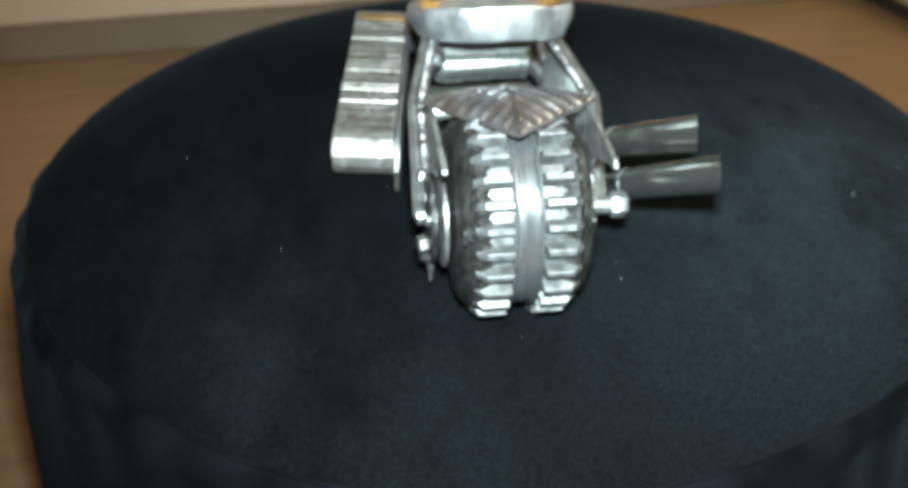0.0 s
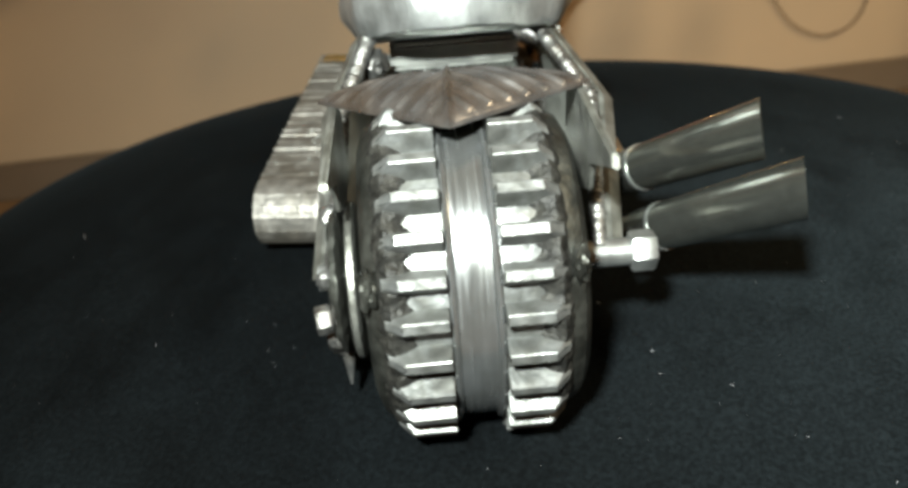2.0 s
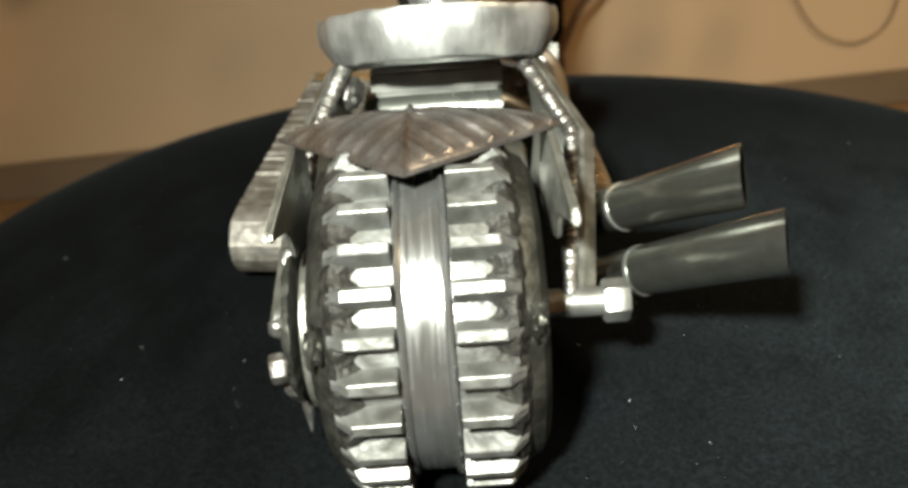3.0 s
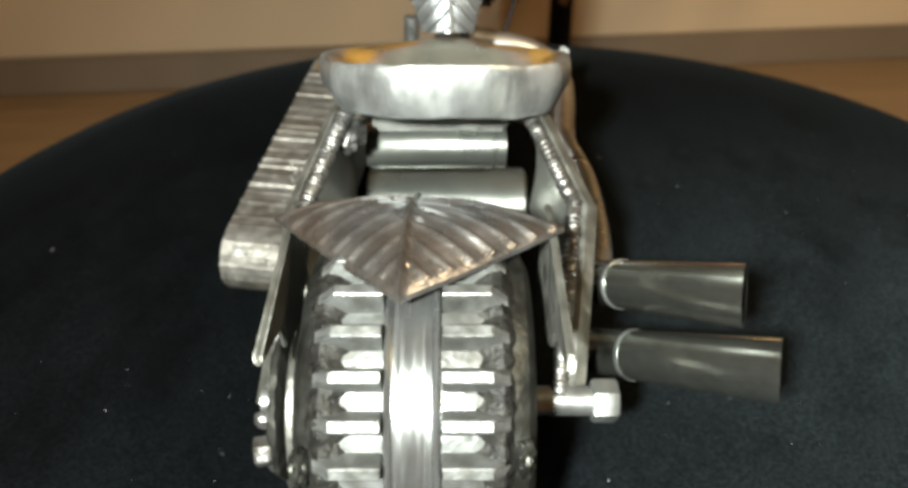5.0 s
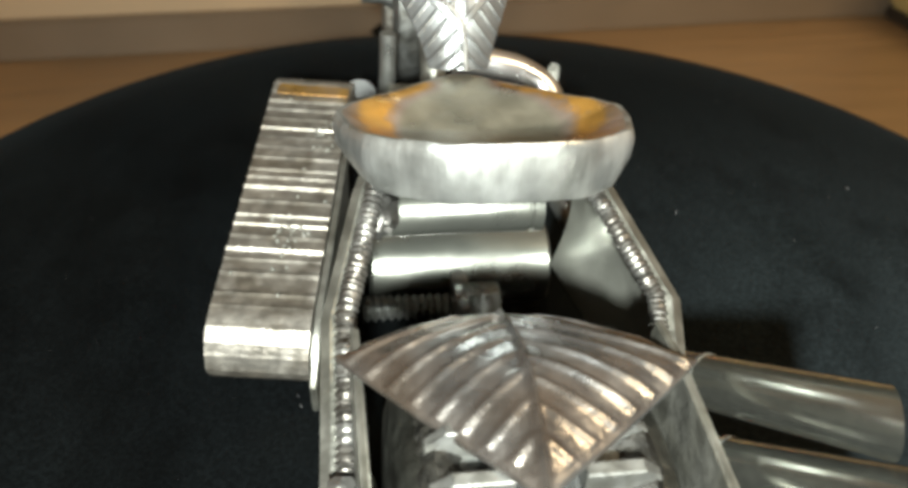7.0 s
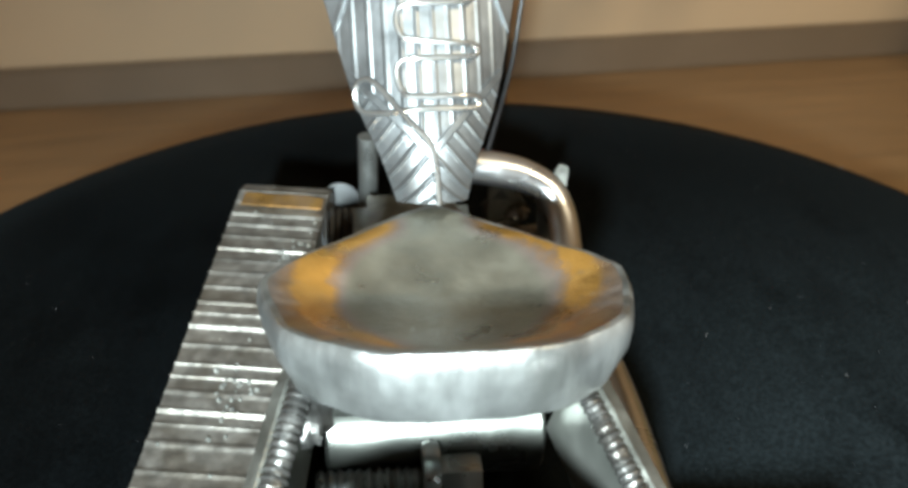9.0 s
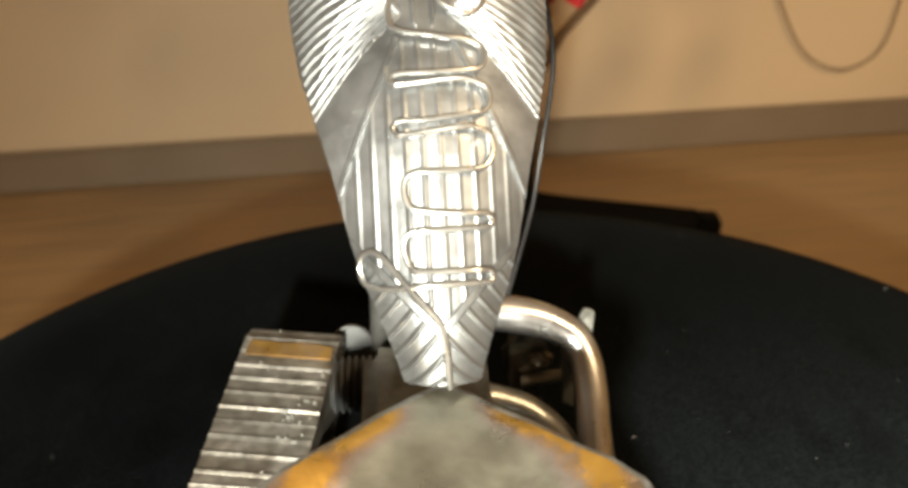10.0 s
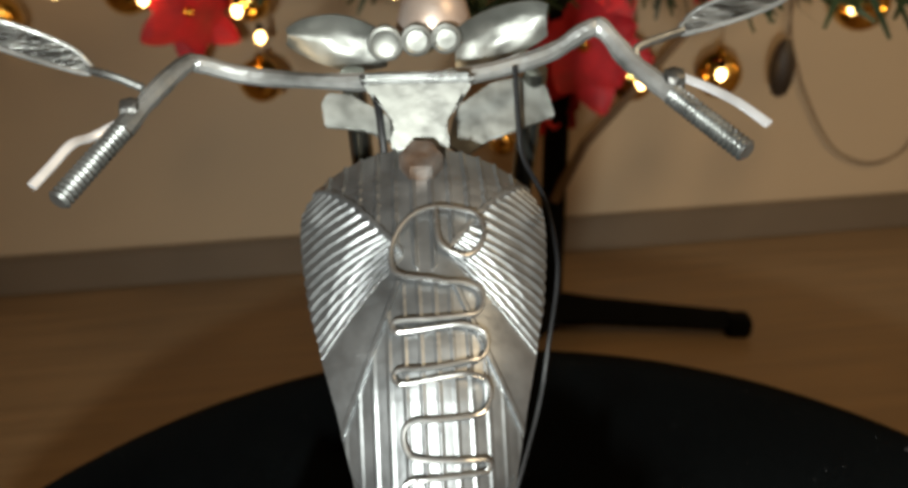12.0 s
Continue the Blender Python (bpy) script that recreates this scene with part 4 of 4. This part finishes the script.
# lamps in front of the bar: two spoon bowls, three beads, a dome
for a, b, h, square in (((-0.385, 2.50, 1.80), (-0.10, 2.50, 1.755), 0.078, 0.62), ((0.365, 2.50, 1.835), (0.10, 2.50, 1.752), 0.080, 0.30)):
    bm = bm_new()
    a, b = Vector(a), Vector(b)
    sheets = []
    for back in (0.0, 0.014):
        rows = []
        for i in range(25):
            f = i / 24
            w = h * max(0.12, math.sin(math.pi * (0.04 + 0.82 * f))) ** square
            row = []
            for j in range(13):
                g = j / 6 - 1
                dent = 0.008 * noise.noise((f * 4, g * 2, a.x * 9))
                row.append(bm.verts.new(a.lerp(b, f) + Vector((0, back + dent - 0.04 * (0.8 * g * g + 0.6 * (2 * f - 1) ** 2), w * g))))
            rows.append(row)
        grid_faces(bm, rows)
        sheets.append([r[0] for r in rows] + rows[-1][1:] + [r[-1] for r in rows[-2::-1]] + rows[0][-2:0:-1])
    n = len(sheets[0])
    for i in range(n):
        bm.faces.new((sheets[0][i], sheets[0][(i + 1) % n], sheets[1][(i + 1) % n], sheets[1][i]))
    bmesh.ops.recalc_face_normals(bm, faces=bm.faces)
    part("lamp_bowl", bm, PALE, bike, "spoon shaped lamp bowl of dull metal", smooth=50)
for x, z, r in ((-0.102, 1.776, 1.12), (-0.012, 1.784, 1.0), (0.072, 1.788, 0.96)):
    part("gauge_bead", lathe([(0.002, -0.013), (0.030 * r, -0.012), (0.036 * r, -0.016), (0.044 * r, -0.013), (0.048 * r, -0.004), (0.046 * r, 0.012), (0.002, 0.014)], "y", (x, 2.45, z), 28), PALE, bike, "round gauge disc of dull metal")
part("headlamp_dome", lathe([(0.115, -0.06), (0.112, -0.02), (0.098, 0.03), (0.07, 0.065), (0.035, 0.083), (0.002, 0.088)], "z", (0.04, 2.60, 1.835), 32), DOME, bike, "polished dome of the headlamp with a copper tint")
part("cable", sweep(smooth_path([(0.25, 2.22, 1.76), (0.262, 2.21, 1.60), (0.275, 2.2, 1.51), (0.335, 2.2, 1.39), (0.375, 2.2, 1.24), (0.385, 2.2, 1.12), (0.365, 2.18, 0.93), (0.33, 2.1, 0.75), (0.25, 1.95, 0.55)], 6), 0.0075, 8), BLACK, bike, "thin black control cable")
part("cable", sweep(smooth_path([(-0.16, 2.24, 1.73), (-0.12, 2.17, 1.69), (-0.105, 2.12, 1.60), (-0.10, 2.10, 1.50)], 6), 0.011, 8), BLACK, bike)

# engine parts behind the seat
CAST = material("matt cast metal", (0.07, 0.074, 0.078), 0.6, 0.3, 160, 0.2, 0.3, 500, tint=(0.055, 0.058, 0.06), tint_scale=60, tint_amount=0.7)
fins = []
for k in range(9):
    fins += [(0.070, 0.020 * k), (0.082, 0.020 * k + 0.004), (0.082, 0.020 * k + 0.011), (0.070, 0.020 * k + 0.016)]
part("finned_cylinder", lathe([(0.01, 0)] + fins + [(0.06, 0.20), (0.01, 0.21)], "x", (-0.285, 1.84, 0.325), 28), CAST, bike, "finned engine cylinder")
arch = [(0.066 * math.cos(radians(t)), 0.066 * math.sin(radians(t))) for t in range(0, 181, 15)]
part("engine_bracket", plate(arch + [(-0.066, -0.16), (0.066, -0.16)], 0.05, ((-0.218, 2.03, 0.325), (1, 0, 0), (0, 0.45, 0.89)), bevel=0.004), CAST, bike, "dull round topped engine bracket")
part("engine_bracket", plate([(0.0, 0.12), (0.06, 0.11), (0.11, 0.07), (0.13, 0.02), (0.10, -0.04), (0.05, -0.08), (0.03, -0.14), (0.0, -0.10)], 0.016, ((0.262, 1.96, 0.30), (1, 0, 0), (0, 0.25, 0.97))), DULL, bike, "dull engine bracket plate")
lump = bm_new()
bmesh.ops.create_icosphere(lump, subdivisions=3, radius=1.0)
for v in lump.verts:
    v.co = Vector((0.353, 1.93, 0.325)) + Vector((v.co.x * 0.036, v.co.y * 0.03, v.co.z * 0.022)) * (1 + 0.5 * noise.noise(v.co * 2.2))
part("weld_lump", lump, WELD, bike)
part("support_tube", sweep([(-0.122, 1.92, 0.62), (-0.127, 1.92, 0.2)], 0.030, 12), STEEL, bike)
engine = part("engine_case", box((0.0, 1.62, 0.34), (0.34, 0.42, 0.30), bevel=0.04), DULL, bike, "grey welded engine case")
part("foot_peg", plate([(0, 0.02), (0.06, 0.0), (0.07, -0.03), (0.0, -0.04)], 0.012, ((-0.43, 1.99, 0.40), (1, 0, 0), (0, 0.3, 0.95))), DULL, bike)
part("foot_peg", plate([(0.0, 0.0), (0.05, 0.09), (0.08, 0.08), (0.07, -0.03)], 0.02, ((0.435, 1.94, 0.40), (1, 0, 0), (0, 0.3, 0.95))), DULL, bike)
part("cross_rod", sweep([(0.300, 1.93, 0.245), (0.452, 1.93, 0.262)], 0.021, 12), PALE, bike, "short pale steel rod across the engine")
part("cross_rod", sweep([(0.300, 1.945, 0.272), (0.385, 1.945, 0.318)], 0.014, 10), PALE, bike)
part("engine_strap", plate([(0.410, 0.385), (0.452, 0.372), (0.466, 0.160), (0.428, 0.180)], 0.018, ((0, 1.905, 0), (1, 0, 0), (0, 0, 1))), PALE, bike, "pale steel strap inside the exhaust bend")
part("engine_plate", plate([(0.240, 0.340), (0.305, 0.392), (0.350, 0.350), (0.322, 0.300), (0.335, 0.220), (0.380, 0.130), (0.285, 0.150)], 0.016, ((0, 1.975, 0), (1, 0, 0), (0, 0, 1))), CAST, bike, "dull plate beside the engine with a notch")

# ---- lint on the velvet ----
rnd = random.Random(4)
bm = bm_new()
for k in range(560):
    a, r = rnd.uniform(0, 2 * math.pi), 0.23 * math.sqrt(rnd.random())
    x, y = 0.024 + r * math.cos(a), 0.1765 + r * math.sin(a)
    size = rnd.uniform(0.00012, 0.0003) if k < 45 else rnd.uniform(0.00004, 0.00011)
    m = Matrix.Translation((x, y, 0.0006 - 0.1 * max(0, r - 0.17) ** 1.1)) @ Matrix.Rotation(rnd.uniform(0, 6.28), 4, "Z") @ Matrix.Diagonal((size * rnd.choice((1, 1, 3.5)), size * 0.7, size * 0.5, 1))
    bmesh.ops.create_icosphere(bm, subdivisions=1, radius=1, matrix=m)
LINT = material("white lint", (0.24, 0.24, 0.25), 0.8, 0, 50, 0.1)
tagged(new("lint", finish(bm, "lint", LINT)), "tiny white specks of lint on the velvet", "lint", kind="stuff")

# ---- the Christmas tree by the wall ----
GREEN = material("green needles", (0.035, 0.06, 0.02), 0.6, 0, 30, 0.4)
BARK = material("brown branch", (0.14, 0.08, 0.04), 0.7, 0, 30, 0.2)
STAND = material("black painted steel stand", (0.004, 0.004, 0.004), 0.8, 0, 30, 0.1, specular=0.05)
RED = material("red velvet petals", (0.50, 0.012, 0.02), 0.6, 0, 60, 0.25)
GOLD = material("gold bauble", (0.85, 0.52, 0.14), 0.16, 1, 30, 0.1)
CONE = material("dark brown cone", (0.03, 0.018, 0.01), 0.6, 0, 60, 0.2)
GLOW = emitter("warm fairy light", (1.0, 0.62, 0.22), 14)

TX, TY = 0.070, 0.937
tree = tagged(new("christmas_tree"), "artificial green Christmas tree on a black folding stand", "tree")
tree.location = (TX, TY, FLOOR_Z)
part("pole", lathe([(0.014, 0.02), (0.014, 1.35), (0.008, 1.45)], seg=20), STAND, tree, scale=1)
for turn in (-2, 118, 238):
    leg = sweep([(0.0, 0, 0.026), (0.05, 0, 0.024), (0.208, 0, 0.017)], lambda t: 0.031 - 0.013 * t, 4, squash=0.8)
    bmesh.ops.rotate(leg, cent=(0, 0, 0), matrix=Matrix.Rotation(radians(turn), 3, "Z"), verts=leg.verts)
    lg = part("leg", leg, STAND, tree, scale=1)
    foot = box((0.222, 0, 0.012), (0.03, 0.03, 0.024), bevel=0.004)
    bmesh.ops.rotate(foot, cent=(0, 0, 0), matrix=Matrix.Rotation(radians(turn), 3, "Z"), verts=foot.verts)
    part("foot", foot, STAND, lg, scale=1)
rnd = random.Random(11)
twigs = bm_new()
verts, faces = [], []
for tier in range(12):
    z0 = 0.415 + tier * 0.072
    reach = 0.42 * (1 - tier / 13)
    for k in range(max(5, 13 - tier)):
        a = 2 * math.pi * (k + rnd.random() * 0.6) / max(5, 13 - tier) + tier
        tip = Vector((reach * math.cos(a), min(reach * math.sin(a), 0.17), 0.04 + rnd.uniform(-0.03, 0.05)))
        base = Vector((0, 0, z0))
        sweep([base, base + tip * 0.5 + Vector((0, 0, 0.015)), base + tip], lambda t: 0.005 * (1 - 0.7 * t), 5, twigs)
        for j in range(150):
            f = rnd.uniform(0.22, 1.03)
            o = base + tip * f
            d = Vector((rnd.gauss(0, 1), rnd.gauss(0, 1), rnd.gauss(0, 0.8))).normalized() * rnd.uniform(0.022, 0.042) + tip.normalized() * 0.015
            w = d.cross(Vector((rnd.gauss(0, 1), rnd.gauss(0, 1), rnd.gauss(0, 1)))).normalized() * 0.0032
            n0 = len(verts)
            verts += [o - w, o + w, o + d + w * 0.4, o + d - w * 0.4]
            faces.append((n0, n0 + 1, n0 + 2, n0 + 3))
sweep([(0.0, -0.01, 0.17), (0.03, -0.02, 0.24), (0.08, -0.02, 0.30), (0.14, -0.03, 0.38)], lambda t: 0.007 - 0.003 * t, 6, twigs)
tagged(part("branchwork", twigs, BARK, tree, scale=1), kind="stuff")
me = bpy.data.meshes.new("needles")
me.from_pydata([tuple(v) for v in verts], [], faces)
me.materials.append(GREEN)
nd = new("needles", me)
nd.parent = tree
tagged(nd, kind="stuff")


def bauble(x, y, z, r):
    ob = tagged(new("bauble"), "shiny gold bauble hanging on the tree", "bauble", "gold baubles on the tree")
    ob.location = (x, y, z)
    part("ball", lathe([(0.001, -r)] + [(r * math.cos(t), r * math.sin(t)) for t in [math.pi * (k / 12 - 0.5) for k in range(1, 12)]] + [(0.001, r)], seg=24), GOLD, ob, scale=1, smooth=60)
    part("cap", lathe([(r * 0.22, r * 0.95), (r * 0.22, r * 1.15), (r * 0.1, r * 1.2)], seg=12), GOLD, ob, scale=1)
    part("thread", sweep([(0, 0, r * 1.15), (0.001, 0, r * 1.15 + 0.04)], 0.0006, 5), BARK, ob, scale=1)
    return ob


for x, z, r in ((-0.2535, -0.012, 0.019), (0.148, -0.007, 0.021), (0.2405, -0.005, 0.019), (0.376, 0.069, 0.022), (-0.388, 0.084, 0.020), (-0.0645, 0.062, 0.020), (0.012, -0.082, 0.012), (0.49, 0.086, 0.020), (-0.535, 0.055, 0.020), (-0.258, 0.074, 0.018)):
    bauble(x, 0.95, z, r * 1.3)
cone = tagged(new("pine_cone"), "dark brown cone hanging on the tree", "cone")
cone.location = (0.3066, 0.95, 0.0)
part("cone_body", lathe([(0.002, -0.03), (0.008, -0.026), (0.012, -0.014), (0.0135, 0.0), (0.012, 0.014), (0.008, 0.026), (0.002, 0.032)], seg=12), CONE, cone, scale=1)
part("thread", sweep([(0, 0, 0.03), (0.004, 0, 0.10)], 0.0008, 5), BARK, cone, scale=1)


def poinsettia(x, y, z, size, turn):
    ob = tagged(new("poinsettia"), "red velvet poinsettia flower on the tree", "flower", "red flowers on the tree")
    ob.matrix_world = pose(x, y, z, 78, turn, 0)
    for ring, n, ln, tilt in ((0, 6, 1.0, 0.15), (1, 5, 0.72, 0.45)):
        for k in range(n):
            a = 2 * math.pi * (k + ring * 0.5) / n
            bm = bm_new()
            rows = []
            for i in range(9):
                f = i / 8
                w = 0.30 * math.sin(math.pi * min(1, f * 0.92 + 0.06)) ** 0.8
                rows.append([bm.verts.new((ln * f, w * q, tilt * f + 0.06 * abs(q) - 0.10 * f * f)) for q in (-1, -0.5, 0, 0.5, 1)])
            grid_faces(bm, rows)
            bmesh.ops.scale(bm, vec=(size,) * 3, verts=bm.verts)
            bmesh.ops.rotate(bm, cent=(0, 0, 0), matrix=Matrix.Rotation(a, 3, "Z"), verts=bm.verts)
            part("petal", bm, RED, ob, scale=1, smooth=60)
    part("heart", lathe([(0.001, 0.02), (0.09, 0.03), (0.10, 0.10), (0.05, 0.15), (0.001, 0.16)], seg=12), GOLD, ob, scale=size)
    return ob


poinsettia(0.094, 0.935, 0.028, 0.075, 12)
poinsettia(0.062, 0.94, -0.030, 0.042, 50)
poinsettia(-0.322, 0.945, 0.062, 0.060, 30)
poinsettia(0.238, 0.945, 0.120, 0.060, 5)


def fairy_light(x, y, z):
    ob = tagged(new("fairy_light"), "small warm glowing fairy light", "light", "fairy lights on the tree")
    ob.location = (x, y, z)
    part("bulb", lathe([(0.0005, -0.006), (0.004, -0.003), (0.005, 0.001), (0.003, 0.005), (0.0005, 0.007)], seg=10), GLOW, ob, scale=1)
    part("socket", lathe([(0.003, 0.006), (0.003, 0.014), (0.001, 0.015)], seg=8), STAND, ob, scale=1)


for x, z in ((-0.2405, 0.0415), (-0.262, 0.068), (0.154, -0.007), (0.173, -0.012), (0.028, -0.019), (0.235, 0.003), (-0.358, 0.08), (0.356, 0.07), (0.104, 0.095), (-0.098, 0.087), (0.238, 0.087), (-0.45, 0.088), (0.448, 0.053)):
    fairy_light(x, 0.915, z)

# cable hanging against the wall
cable = new("wall_cable", finish(sweep(smooth_path([(0.385, 1.21, 0.06), (0.3952, 1.2122, -0.0185), (0.4121, 1.2157, -0.0647), (0.4262, 1.2185, -0.0964), (0.461, 1.2256, -0.1546), (0.494, 1.2323, -0.1899), (0.5423, 1.2422, -0.2098), (0.5843, 1.2507, -0.1992), (0.6056, 1.255, -0.1703), (0.612, 1.256, -0.12), (0.618, 1.257, 0)], 8), 0.0016, 6), "wall_cable", BARK))
tagged(cable, "thin brown cable hanging against the wall", "cable")
